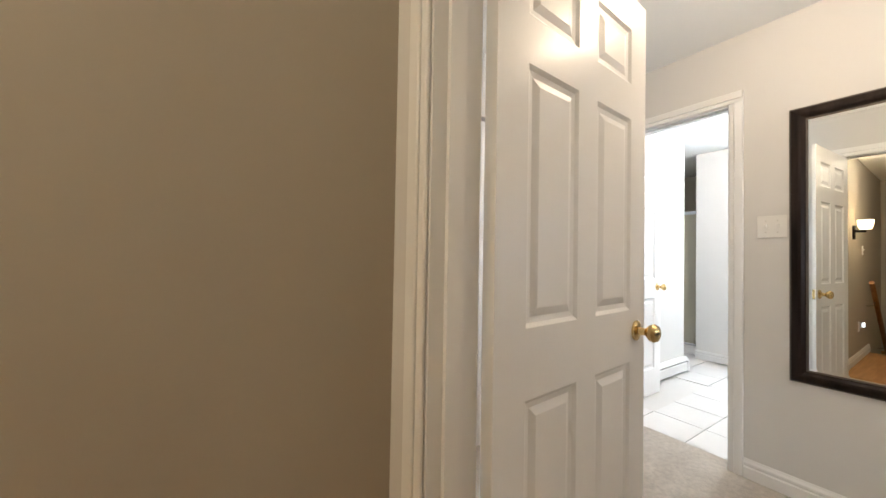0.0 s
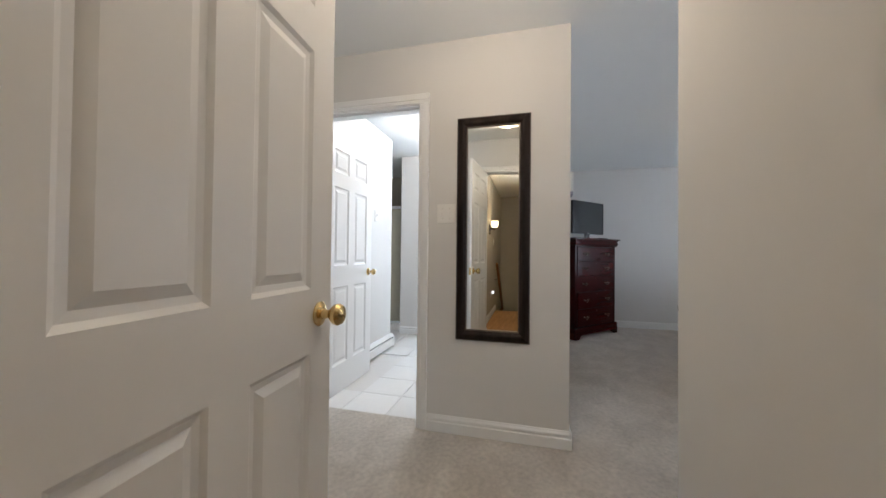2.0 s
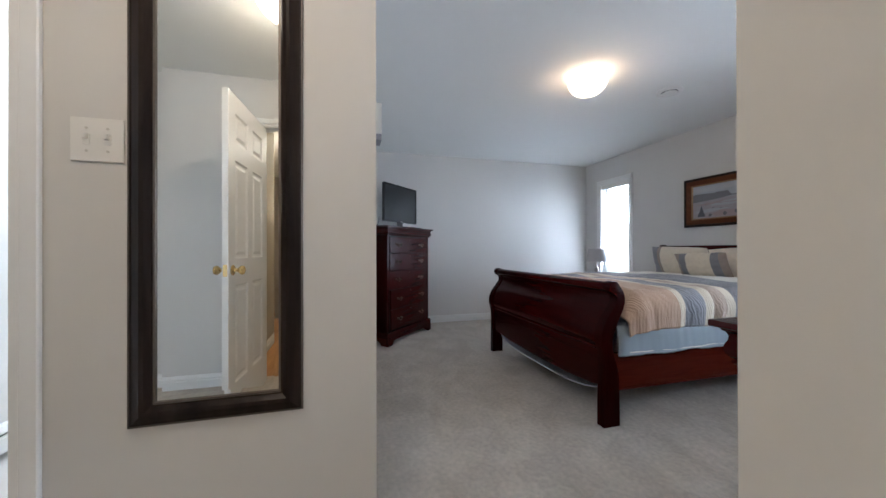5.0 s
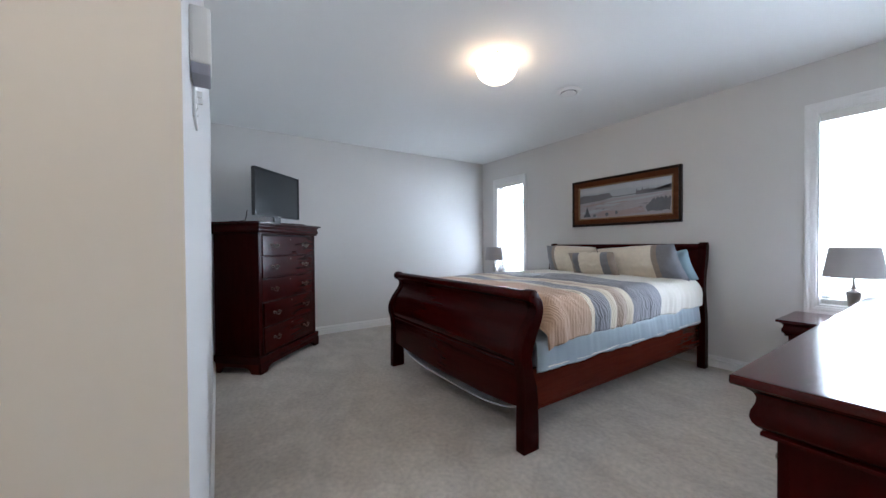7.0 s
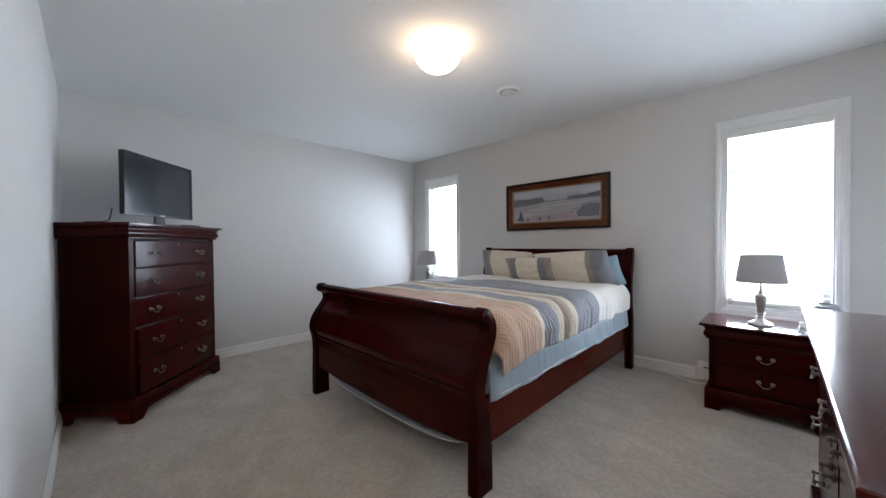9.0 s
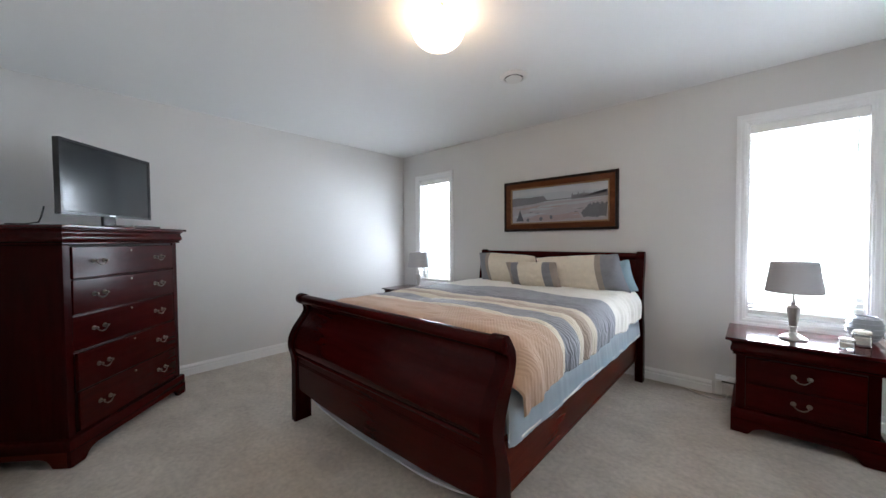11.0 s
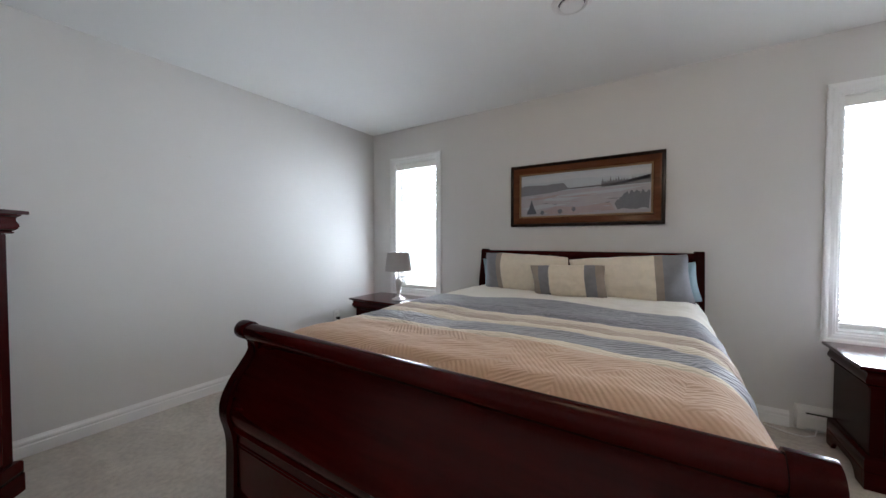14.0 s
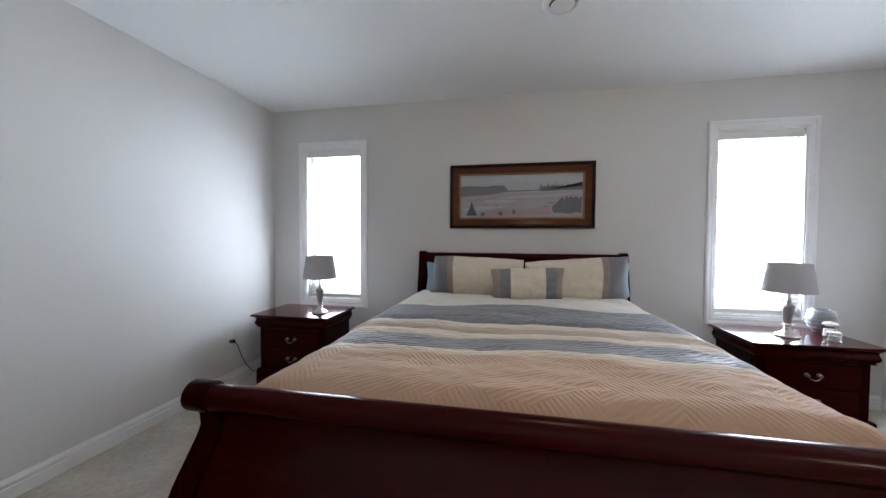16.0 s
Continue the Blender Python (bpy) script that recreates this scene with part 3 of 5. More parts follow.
def six_panel_door(name, m, w, label, hinge_side=-1):
    t, h = 0.035, 2.018
    ob = thing(name, m, label, "door")
    sw, mid = 0.105, 0.095
    pw = (w - 2 * sw - mid) / 2
    cols = [(sw, sw + pw), (sw + pw + mid, w - sw)]
    bm = bmesh.new()
    fields = panel_slab(bm, w, h, t, cols, ROWS_SIX)
    part("leaf", bm, DOORWHITE, ob)
    for f in fields:
        part("panel", field_block(*f, t), DOORWHITE, ob)
    knob(ob, w - 0.062, 0.925, t)
    part("latch_plate", boxes((w, w + 0.002, -0.012, 0.012, 0.89, 0.96)), BRASS, ob, "small brass latch plate")
    for z in (0.235, 1.745):
        bm = boxes((-0.004, 0.030, hinge_side * t / 2 - 0.002, hinge_side * t / 2 + 0.002, z, z + 0.09), (-0.034, -0.004, hinge_side * t / 2 - 0.002, hinge_side * t / 2 + 0.002, z, z + 0.09))
        tube(bm, [(-0.006, hinge_side * (t / 2 + 0.005), z - 0.003), (-0.006, hinge_side * (t / 2 + 0.005), z + 0.093)], 0.006, 8)
        add_box(bm, -0.0035, -0.0005, -t / 2, t / 2, z, z + 0.09)
        part("hinge", bm, BRASS, ob, "brass butt hinge")
    return ob


six_panel_door("bedroom_door", pose(0.820, 0.884, 0.012, 0, 0, 4.6), 0.730, "white six-panel bedroom door standing open, brass knobs, by the entrance", 1)
six_panel_door("bathroom_door", pose(2.900, 1.842, 0.004, 0, 0, 0.3), 0.745, "white six-panel bathroom door standing open along the pale wall", 1)


def bifold_leaf(parent, m, w):
    t, h = 0.032, 2.0
    bm = bmesh.new()
    fields = panel_slab(bm, w, h, t, [(0.06, w - 0.06)], ROWS_SIX)
    leaf = part("leaf", bm, DOORWHITE, parent, place=m)
    for f in fields:
        part("panel", field_block(*f, t), DOORWHITE, leaf)
    return leaf


def bifold_door(px, dx, apex_dy, label, open_pair=True):
    """Two hinged leaves; px is the pivot's x, dx runs towards the leading end."""
    ob = thing("closet_door", pose(px, 2.0, 0.012), label, "bifold closet door")
    L = 0.335
    reach = math.sqrt(max(0.0, L * L - apex_dy * apex_dy))
    ang = math.degrees(math.asin(apex_dy / L))
    s = 1 if dx > 0 else -1
    base = 0 if s > 0 else 180
    bifold_leaf(ob, pose(0, 0, 0, 0, 0, base - s * ang), L)
    leaf = bifold_leaf(ob, pose(s * reach, -apex_dy, 0, 0, 0, base + s * ang), L)
    side = -1 if s > 0 else 1
    bm = bmesh.new()
    lathe(bm, [(0.0, 0.0), (0.012, 0.0), (0.010, 0.012), (0.019, 0.020), (0.021, 0.027), (0.015, 0.034), (0.0, 0.036)], 20)
    bmesh.ops.rotate(bm, verts=bm.verts, matrix=Matrix.Rotation(radians(90 if side < 0 else -90), 3, "X"))
    bmesh.ops.translate(bm, verts=bm.verts, vec=(L * 0.5, side * 0.016, 0.9))
    part("knob", bm, PLASTIC, leaf, "round white knob", smooth=True)
    return ob


bifold_door(2.690, -1, 0.270, "white bifold closet door folded partly open beside the bathroom doorway")
bifold_door(1.340, 1, 0.012, "white bifold closet door standing shut beside its open pair")

# ---- mirror, switches, wall pieces ----
def long_mirror():
    w, h = 0.432, 1.352
    ob = thing("wall_mirror", pose(2.7555, 0.596, 0.582, 0, 0, -90), "tall narrow wall mirror in a dark brown moulded frame", "mirror")
    bm = frame_loop(bmesh.new(), w, h, [(0, 0), (0, 0.010), (0.004, 0.016), (0.010, 0.018), (0.030, 0.028), (0.040, 0.027), (0.052, 0.016), (0.056, 0.016), (0.056, 0)])
    part("frame", bm, FRAMEDARK, ob, "dark espresso moulded frame")
    part("outer_edge", frame_loop(bmesh.new(), w + 0.010, h + 0.010, [(0, 0), (0, 0.008), (0.004, 0.011), (0.005, 0.011), (0.005, 0)], -0.005), FRAMEEDGE, ob, "worn bronze outer edge")
    part("inner_edge", frame_loop(bmesh.new(), w - 0.112, h - 0.112, [(0, 0), (0, 0.014), (0.005, 0.014), (0.007, 0.010), (0.007, 0)], 0.056), FRAMEEDGE, ob, "thin bronze inner edge")
    iw, ih = w - 0.124, h - 0.124
    bm = bmesh.new()
    z0, b = 0.062, 0.013
    outer = [bm.verts.new(p) for p in ((-iw / 2, -0.0080, z0), (iw / 2, -0.0080, z0), (iw / 2, -0.0080, z0 + ih), (-iw / 2, -0.0080, z0 + ih))]
    inner = [bm.verts.new(p) for p in ((-iw / 2 + b, -0.0086, z0 + b), (iw / 2 - b, -0.0086, z0 + b), (iw / 2 - b, -0.0086, z0 + ih - b), (-iw / 2 + b, -0.0086, z0 + ih - b))]
    back = [bm.verts.new(p) for p in ((-iw / 2, -0.003, z0), (iw / 2, -0.003, z0), (iw / 2, -0.003, z0 + ih), (-iw / 2, -0.003, z0 + ih))]
    for k in range(4):
        bm.faces.new((outer[k], outer[(k + 1) % 4], inner[(k + 1) % 4], inner[k]))
        bm.faces.new((outer[k], outer[(k + 1) % 4], back[(k + 1) % 4], back[k]))
    bm.faces.new(inner)
    bm.faces.new(back[::-1])
    part("mirror_glass", bm, MIRROR, ob, "bevelled silvered glass")


long_mirror()


def switch_plate(m, gangs, label):
    ob = thing("light_switch", m, label, "light switch")
    w = 0.070 + 0.046 * (gangs - 1)
    part("plate", boxes((-w / 2, w / 2, -0.006, 0, -0.058, 0.058), bevel=0.0025), PLASTIC, ob)
    for g in range(gangs):
        x = (g - (gangs - 1) / 2) * 0.046
        part("toggle", boxes((x - 0.005, x + 0.005, -0.018, -0.006, 0.0, 0.014), (x - 0.008, x + 0.008, -0.008, -0.005, -0.014, 0.014), bevel=0.001, segs=1), PLASTIC, ob)
        for z in (-0.030, 0.030):
            bm = lathe(bmesh.new(), [(0.0, 0.0), (0.0035, 0.0), (0.0035, 0.0012), (0, 0.0016)], 8)
            bmesh.ops.rotate(bm, verts=bm.verts, matrix=Matrix.Rotation(radians(90), 3, "X"))
            bmesh.ops.translate(bm, verts=bm.verts, vec=(x, -0.006, z))
            part("screw", bm, STEEL, ob)
    return ob


switch_plate(pose(2.7565, 0.884, 1.352, 0, 0, -90), 2, "white double toggle light switch beside the long mirror")
switch_plate(pose(4.05, 1.9745, 1.50), 1, "white single light switch on the bathroom wall")
switch_plate(pose(3.095, 0.1545, 1.470, 0, 0, 0), 2, "white double toggle light switch just round the wall corner")
switch_plate(pose(-1.65, 1.0595, 1.33), 1, "white light switch on the hallway wall")


def thermostat():
    ob = thing("thermostat", pose(2.985, 0.1545, 1.500), "white wall thermostat box with a grey lower edge", "thermostat")
    part("body", boxes((-0.040, 0.040, -0.038, 0, 0.0, 0.118), bevel=0.006), PLASTIC, ob)
    part("dial", boxes((-0.039, 0.039, -0.036, -0.002, -0.024, 0.0), bevel=0.004), material("grey_plastic", (0.30, 0.29, 0.33), 0.5), ob, "grey control edge")


thermostat()


def socket(m, label, plug=True):
    ob = thing("wall_socket", m, label, "wall socket")
    part("plate", boxes((-0.035, 0.035, -0.006, 0, -0.058, 0.058), bevel=0.0025), PLASTIC, ob)
    for z in (-0.020, 0.020):
        part("receptacle", boxes((-0.016, 0.016, -0.0085, -0.005, z - 0.013, z + 0.013), bevel=0.003), PLASTIC, ob)
        part("slot", boxes((-0.007, -0.005, -0.0092, -0.008, z - 0.003, z + 0.005), (0.005, 0.007, -0.0092, -0.008, z - 0.003, z + 0.005)), BLACKPLASTIC, ob)
    return ob


socket(pose(6.5005, -3.024, 0.385, 0, 0, -90), "white wall socket above the baseboard by the nightstand")
socket(pose(-1.35, 1.0595, 0.40), "white wall socket with a night light in the hallway")


def lamp_cord():
    ob = thing("lamp_cord", pose(0, 0, 0), "thin black lamp cord from wall socket to nightstand", "power cord")
    path = [(6.455, -3.024, 0.365), (6.44, -3.044, 0.33), (6.435, -3.074, 0.24), (6.425, -3.114, 0.15), (6.415, -3.164, 0.08), (6.385, -3.214, 0.04), (6.325, -3.254, 0.02)]
    part("cord", tube(bmesh.new(), path, 0.0035, 6), BLACKPLASTIC, ob, smooth=True)
    part("plug", boxes((6.453, 6.491, -3.036, -3.012, 0.352, 0.378), bevel=0.004), BLACKPLASTIC, ob, "small black plug")


lamp_cord()


def night_light():
    ob = thing("night_light", pose(-1.35, 1.050, 0.42), "small plug-in night light glowing white", "night light")
    part("body", boxes((-0.018, 0.018, -0.022, 0, -0.03, 0.03), bevel=0.006), PLASTIC, ob)
    part("lens", boxes((-0.015, 0.015, -0.040, -0.022, -0.02, 0.03), bevel=0.007), NIGHTGLOW, ob, "glowing lens")


night_light()


def wall_nail():
    ob = thing("wall_anchor", pose(6.5005, -1.692, 1.807, 0, 0, -90), "small leftover metal wall anchor on the bare wall", "wall anchor")
    bm = lathe(bmesh.new(), [(0, 0), (0.006, 0), (0.006, 0.002), (0.003, 0.003), (0.003, 0.012), (0, 0.013)], 10)
    bmesh.ops.rotate(bm, verts=bm.verts, matrix=Matrix.Rotation(radians(90), 3, "X"))
    part("anchor", bm, STEEL, ob)


wall_nail()


# ---- ceiling fittings ----
def bowl_light(m, label):
    ob = thing("ceiling_light", m, label, "ceiling light")
    part("pan", lathe(bmesh.new(), [(0, 0), (0.100, 0), (0.104, -0.006), (0.100, -0.022), (0.0, -0.022)], 40), STEEL, ob, "brushed nickel pan", smooth=True)
    bowl = [(0.150 * math.cos(a) ** 0.8, -0.034 - 0.124 * math.sin(a)) for a in [i * math.pi / 20 for i in range(10)]] + [(0.020, -0.159), (0, -0.160)]
    part("bowl", lathe(bmesh.new(), [(0.140, -0.014), (0.150, -0.018), (0.150, -0.034)] + bowl[1:], 40), GLOBE, ob, "lit frosted glass bowl", smooth=True).visible_shadow = False
    for a in (20, 140, 260):
        bm = tube(bmesh.new(), [(0.102 * math.cos(radians(a)), 0.102 * math.sin(radians(a)), -0.010), (0.154 * math.cos(radians(a)), 0.154 * math.sin(radians(a)), -0.016),
                                (0.158 * math.cos(radians(a)), 0.158 * math.sin(radians(a)), -0.034)], 0.005, 8)
        part("clip", bm, OLDBRASS, ob, "small bronze holding clip", smooth=True)
    return ob


bowl_light(pose(3.936, -1.594, CEIL - 0.001), "lit flush ceiling light with a frosted glass bowl over the bed")
bowl_light(pose(1.88, 0.56, CEIL - 0.001), "lit flush ceiling light with a frosted glass bowl by the entrance")
bowl_light(pose(-0.90, 0.45, CEIL - 0.001), "lit flush ceiling light with a frosted glass bowl in the hallway")
# Invented fixture, added to house the bathroom fill lamp.
bowl_light(pose(4.10, 1.25, CEIL - 0.001), "added flush ceiling light with a frosted glass bowl, bathroom fill")


def ceiling_vent():
    ob = thing("ceiling_vent", pose(3.976, -2.464, CEIL - 0.001), "round white ceiling air vent", "air vent")
    part("ring", lathe(bmesh.new(), [(0.070, 0), (0.100, 0), (0.103, -0.004), (0.098, -0.012), (0.078, -0.020), (0.068, -0.016), (0.068, -0.002)], 36), PLASTIC, ob, smooth=True)
    # Flat dark disc stands in for the shaded hollow of the vent.
    part("throat_shade", lathe(bmesh.new(), [(0, 0), (0.0675, 0), (0.0675, -0.003), (0, -0.003)], 30), material("vent_shade", (0.05, 0.05, 0.05), 0.7), ob, "dark disc painted as shade inside the vent")
    part("disc", lathe(bmesh.new(), [(0, -0.012), (0.050, -0.012), (0.060, -0.018), (0.058, -0.024), (0.0, -0.030)], 36), PLASTIC, ob, smooth=True)
    part("stem", lathe(bmesh.new(), [(0, -0.002), (0.008, -0.002), (0.008, -0.013), (0, -0.013)], 12), PLASTIC, ob)


ceiling_vent()


# ---- windows ----
def window(xa, xb, name, label, cracked):
    """A window with picture-frame trim, sash, glass and a lowered slatted blind; xa to xb is the opening."""
    w, h = xb - xa, WZ1 - WZ0
    ob = thing(name, pose((xa + xb) / 2, BACK, WZ0), label, "window")
    ob["kind"] = "structure"
    m = pose(0, 0, 0, 0, 0, 180)
    bm = frame_loop(bmesh.new(), w + 0.128, h + 0.128, [(0, 0.001), (0, 0.016), (0.010, 0.019), (0.022, 0.017), (0.030, 0.012), (0.046, 0.012), (0.052, 0.009), (0.060, 0.009), (0.064, 0.006), (0.064, 0.001)], -0.064)
    part("window_casing", bm, TRIM, ob, place=m)
    part("window_jamb", frame_loop(bmesh.new(), w, h, [(0, 0.0), (0.012, 0.0), (0.012, -0.14), (0, -0.14)]), TRIM, ob, place=m)
    part("window_frame", frame_loop(bmesh.new(), w - 0.024, h - 0.024, [(0, -0.085), (0, -0.125), (0.040, -0.125), (0.040, -0.100), (0.030, -0.085)], 0.012), PLASTIC, ob, "white vinyl window frame", place=m)
    glass = part("pane", boxes((-w / 2 + 0.045, w / 2 - 0.045, -0.108, -0.104, 0.045, h - 0.045)), GLASS, ob, "clear window glass")
    glass.visible_shadow = False
    bl = thing("window_blind", pose((xa + xb) / 2, BACK, WZ0), "white slatted window blind let down, slats open", "window blind")
    part("headrail", boxes((-w / 2 + 0.014, w / 2 - 0.014, -0.070, -0.012, h - 0.075, h - 0.013), bevel=0.003), PLASTIC, bl)
    base = 0.035
    part("bottom_rail", boxes((-w / 2 + 0.018, w / 2 - 0.018, -0.062, -0.018, base, base + 0.020), bevel=0.004), PLASTIC, bl)
    n = 33
    first = None
    for i in range(n):
        z = base + 0.045 + i * (h - 0.14 - base) / n
        place = Matrix.Translation((0, -0.040, z)) @ Matrix.Rotation(radians(1), 4, "X")
        if first is None:
            bm = bmesh.new()
            prof = [(-0.024, 0.0), (-0.012, 0.0022), (0, 0.003), (0.012, 0.0022), (0.024, 0.0), (0.024, 0.002), (0.012, 0.0042), (0, 0.005), (-0.012, 0.0042), (-0.024, 0.002)]
            prism(bm, prof, 0, -w / 2 + 0.018, w / 2 - 0.018)
            first = part("slat", bm, BLIND, bl, place=place)
        else:
            s = first.copy()
            scene.collection.objects.link(s)
            s.matrix_basis = place
    for x in (-w / 2 + 0.10, w / 2 - 0.10):
        part("ladder_cord", tube(bmesh.new(), [(x, -0.014, base), (x, -0.014, h - 0.06)], 0.0012, 5), PLASTIC, bl)
    part("tilt_wand", tube(bmesh.new(), [(-w / 2 + 0.06 if cracked else w / 2 - 0.06, -0.008, h - 0.07), (-w / 2 + 0.062 if cracked else w / 2 - 0.062, -0.008, h - 0.55)], 0.004, 6), PLASTIC, bl, "clear tilt wand")


window(WX0, WX1, "window_dresser", "white framed window with picture-frame trim, behind the nightstand", True)
window(VX0, VX1, "window_corner", "white framed window with picture-frame trim, in the corner of the bedroom", False)


# ---- cherry bedroom furniture ----
def bail_pull(parent, x, y, z, w=0.07):
    """A swan-neck bail on two posts; the drawer front lies in the plane at y."""
    bm = bmesh.new()
    for s in (-1, 1):
        k = lathe(bmesh.new(), [(0, 0), (0.013, 0), (0.014, 0.002), (0.010, 0.005), (0.005, 0.008), (0.005, 0.018), (0.008, 0.021), (0.006, 0.026), (0, 0.027)], 14)
        bmesh.ops.rotate(k, verts=k.verts, matrix=Matrix.Rotation(radians(90), 3, "X"))
        bmesh.ops.translate(k, verts=k.verts, vec=(x + s * w / 2, y, z))
        me = bpy.data.meshes.new("tmp")
        k.to_mesh(me)
        k.free()
        bm.from_mesh(me)
        bpy.data.meshes.remove(me)
    path = []
    for i in range(13):
        a = i / 12
        u = -1 + 2 * a
        dip = 0.026 * (1 - u * u) ** 0.5 if abs(u) < 1 else 0
        path.append((x + u * w / 2 * (1.0 if abs(u) > 0.8 else 0.92), y - 0.018 - 0.006 * (1 - u * u), z - dip))
    tube(bm, path, [0.0024 + 0.0016 * (1 - abs(-1 + i / 6)) for i in range(13)], 7)
    return part("pull", bm, OLDBRASS, parent, "aged brass bail pull", smooth=True)


def small_knob(parent, x, y, z):
    k = lathe(bmesh.new(), [(0, 0), (0.009, 0), (0.007, 0.006), (0.006, 0.012), (0.012, 0.018), (0.013, 0.023), (0.008, 0.028), (0, 0.029)], 16)
    bmesh.ops.rotate(k, verts=k.verts, matrix=Matrix.Rotation(radians(90), 3, "X"))
    bmesh.ops.translate(k, verts=k.verts, vec=(x, y, z))
    return part("pull", k, OLDBRASS, parent, "aged brass pull", smooth=True)


def skirt_outline(w, foot=0.11, rise=0.055, top=0.085):
    pts = [(-w / 2, 0), (-w / 2 + foot * 0.75, 0), (-w / 2 + foot * 0.85, 0.012), (-w / 2 + foot * 0.95, 0.030), (-w / 2 + foot * 1.15, 0.046), (-w / 2 + foot * 1.5, rise)]
    return pts + [(-x, z) for x, z in reversed(pts)] + [(w / 2, top), (-w / 2, top)]


def case_piece(name, m, w, d, h, rows, pulls, label, category, columns=1, ajar=()):
    """A Louis-Philippe case: front at y = 0 looking along -y, centred on x, its back at y = d."""
    ob = thing(name, m, label, category)
    bw = w - 0.104
    top = h - 0.018
    part("top", boxes((-w / 2, w / 2, -0.030, d, top, h), bevel=0.007, segs=3), CHERRY_TOP, ob, "glossy cherry top")
    ogee = [(0.011, 0.0), (0.016, 0.003), (0.016, 0.009), (0.010, 0.012), (0.018, 0.017), (0.025, 0.025), (0.028, 0.036), (0.026, 0.048), (0.021, 0.060), (0.020, 0.070), (0.024, 0.079), (0.031, 0.084), (0.032, 0.090)]
    hh = 0.090
    bm = bmesh.new()
    rings = []
    for u, z in ogee:
        e = u
        rings.append([bm.verts.new(p) for p in ((-bw / 2 - e, 0.024 - e - 0.004, top - hh + z - 0.0005), (bw / 2 + e, 0.024 - e - 0.004, top - hh + z - 0.0005), (bw / 2 + e, d - 0.004, top - hh + z - 0.0005), (-bw / 2 - e, d - 0.004, top - hh + z - 0.0005))])
    for a, b in zip(rings, rings[1:]):
        for k in range(4):
            bm.faces.new((a[k], a[(k + 1) % 4], b[(k + 1) % 4], b[k]))
    bm.faces.new(rings[0][::-1])
    bm.faces.new(rings[-1])
    part("cornice", bm, CHERRY_X, ob, "moulded cherry cornice", smooth=True)
    z1 = top - hh - 0.001
    z0 = 0.150
    part("carcass", boxes((-bw / 2, bw / 2, 0.036, d - 0.006, z0, z1), bevel=0.002, segs=1), CHERRY_Z_SHADED, ob)
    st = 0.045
    part("stile", boxes((-bw / 2, -bw / 2 + st, 0.022, 0.038, z0, z1), bevel=0.004), CHERRY_Z_SHADED, ob)
    part("stile", boxes((bw / 2 - st, bw / 2, 0.022, 0.038, z0, z1), bevel=0.004), CHERRY_Z_SHADED, ob)
    base = [(-0.020, 0), (-0.022, 0.006), (-0.022, 0.052), (-0.019, 0.060), (-0.012, 0.064), (-0.003, 0.066), (0.0, 0.068)]
    bm = bmesh.new()
    rings = []
    for u, z in base:
        rings.append([bm.verts.new(p) for p in ((-bw / 2 + u, 0.022 + u, 0.085 + z), (bw / 2 - u, 0.022 + u, 0.085 + z), (bw / 2 - u, d - 0.004, 0.085 + z), (-bw / 2 + u, d - 0.004, 0.085 + z))])
    for a, b in zip(rings, rings[1:]):
        for k in range(4):
            bm.faces.new((a[k], a[(k + 1) % 4], b[(k + 1) % 4], b[k]))
    bm.faces.new(rings[0][::-1])
    bm.faces.new(rings[-1])
    part("base_moulding", bm, CHERRY_X, ob, "moulded cherry plinth", smooth=True)
    sk = bmesh.new()
    prism(sk, skirt_outline(bw + 0.044), 1, -0.004, 0.018)
    part("skirt", sk, CHERRY_X, ob, "shaped bracket-foot skirt")
    for s in (-1, 1):
        sk = bmesh.new()
        prism(sk, [(u + d / 2 + 0.008, v) for u, v in skirt_outline(d - 0.024, 0.09)], 0, s * (bw / 2 + 0.022) - (0.018 if s > 0 else 0), s * (bw / 2 + 0.022) + (0 if s > 0 else 0.018))
        part("skirt", sk, CHERRY_Y_LIT, ob, "shaped bracket-foot skirt")
    inner = bw - 2 * st
    cw = (inner - 0.02 * (columns - 1)) / columns
    total = z1 - z0 - 0.010
    gap = 0.010
    scale = (total - gap * (len(rows) + 1)) / sum(rows)
    z = z1 - 0.004 - gap
    # Thin dark sheet over the carcass paints the shade between drawers.
    part("drawer_gap_shade", boxes((-bw / 2 + st, bw / 2 - st, 0.034, 0.0375, z0, z1)), SHADOWGAP, ob, "dark sheet painted as shade between the drawers")
    for i, r in enumerate(rows):
        hgt = r * scale
        for c in range(columns):
            xa = -inner / 2 + c * (cw + 0.02) + 0.004
            xb = xa + cw - 0.008
            proud = 0.016 + 0.003 * ((i * 7 + 3) % 3)
            dr = part("drawer", boxes((xa, xb, proud, 0.0345, z - hgt, z), bevel=0.005, segs=3), CHERRY_X, ob)
            if i < len(ajar) and ajar[i]:
                dr.matrix_basis = Matrix.Translation((xb, proud, 0)) @ Matrix.Rotation(radians(ajar[i]), 4, "Z") @ Matrix.Translation((-xb, -proud, 0))
            part("bead", boxes((xa - 0.002, xb + 0.002, 0.024, 0.0335, z - hgt - 0.0075, z - hgt - 0.0025), bevel=0.002), CHERRY_X, ob, "thin bead under the drawer")
            xm, zm = (xa + xb) / 2, z - hgt / 2
            if pulls == 2:
                for s in (-1, 1):
                    bail_pull(dr, xm + s * (xb - xa) * 0.30, proud, zm + 0.006)
                kh = lathe(bmesh.new(), [(0, 0), (0.007, 0), (0.007, 0.002), (0, 0.002)], 12)
                bmesh.ops.rotate(kh, verts=kh.verts, matrix=Matrix.Rotation(radians(90), 3, "X"))
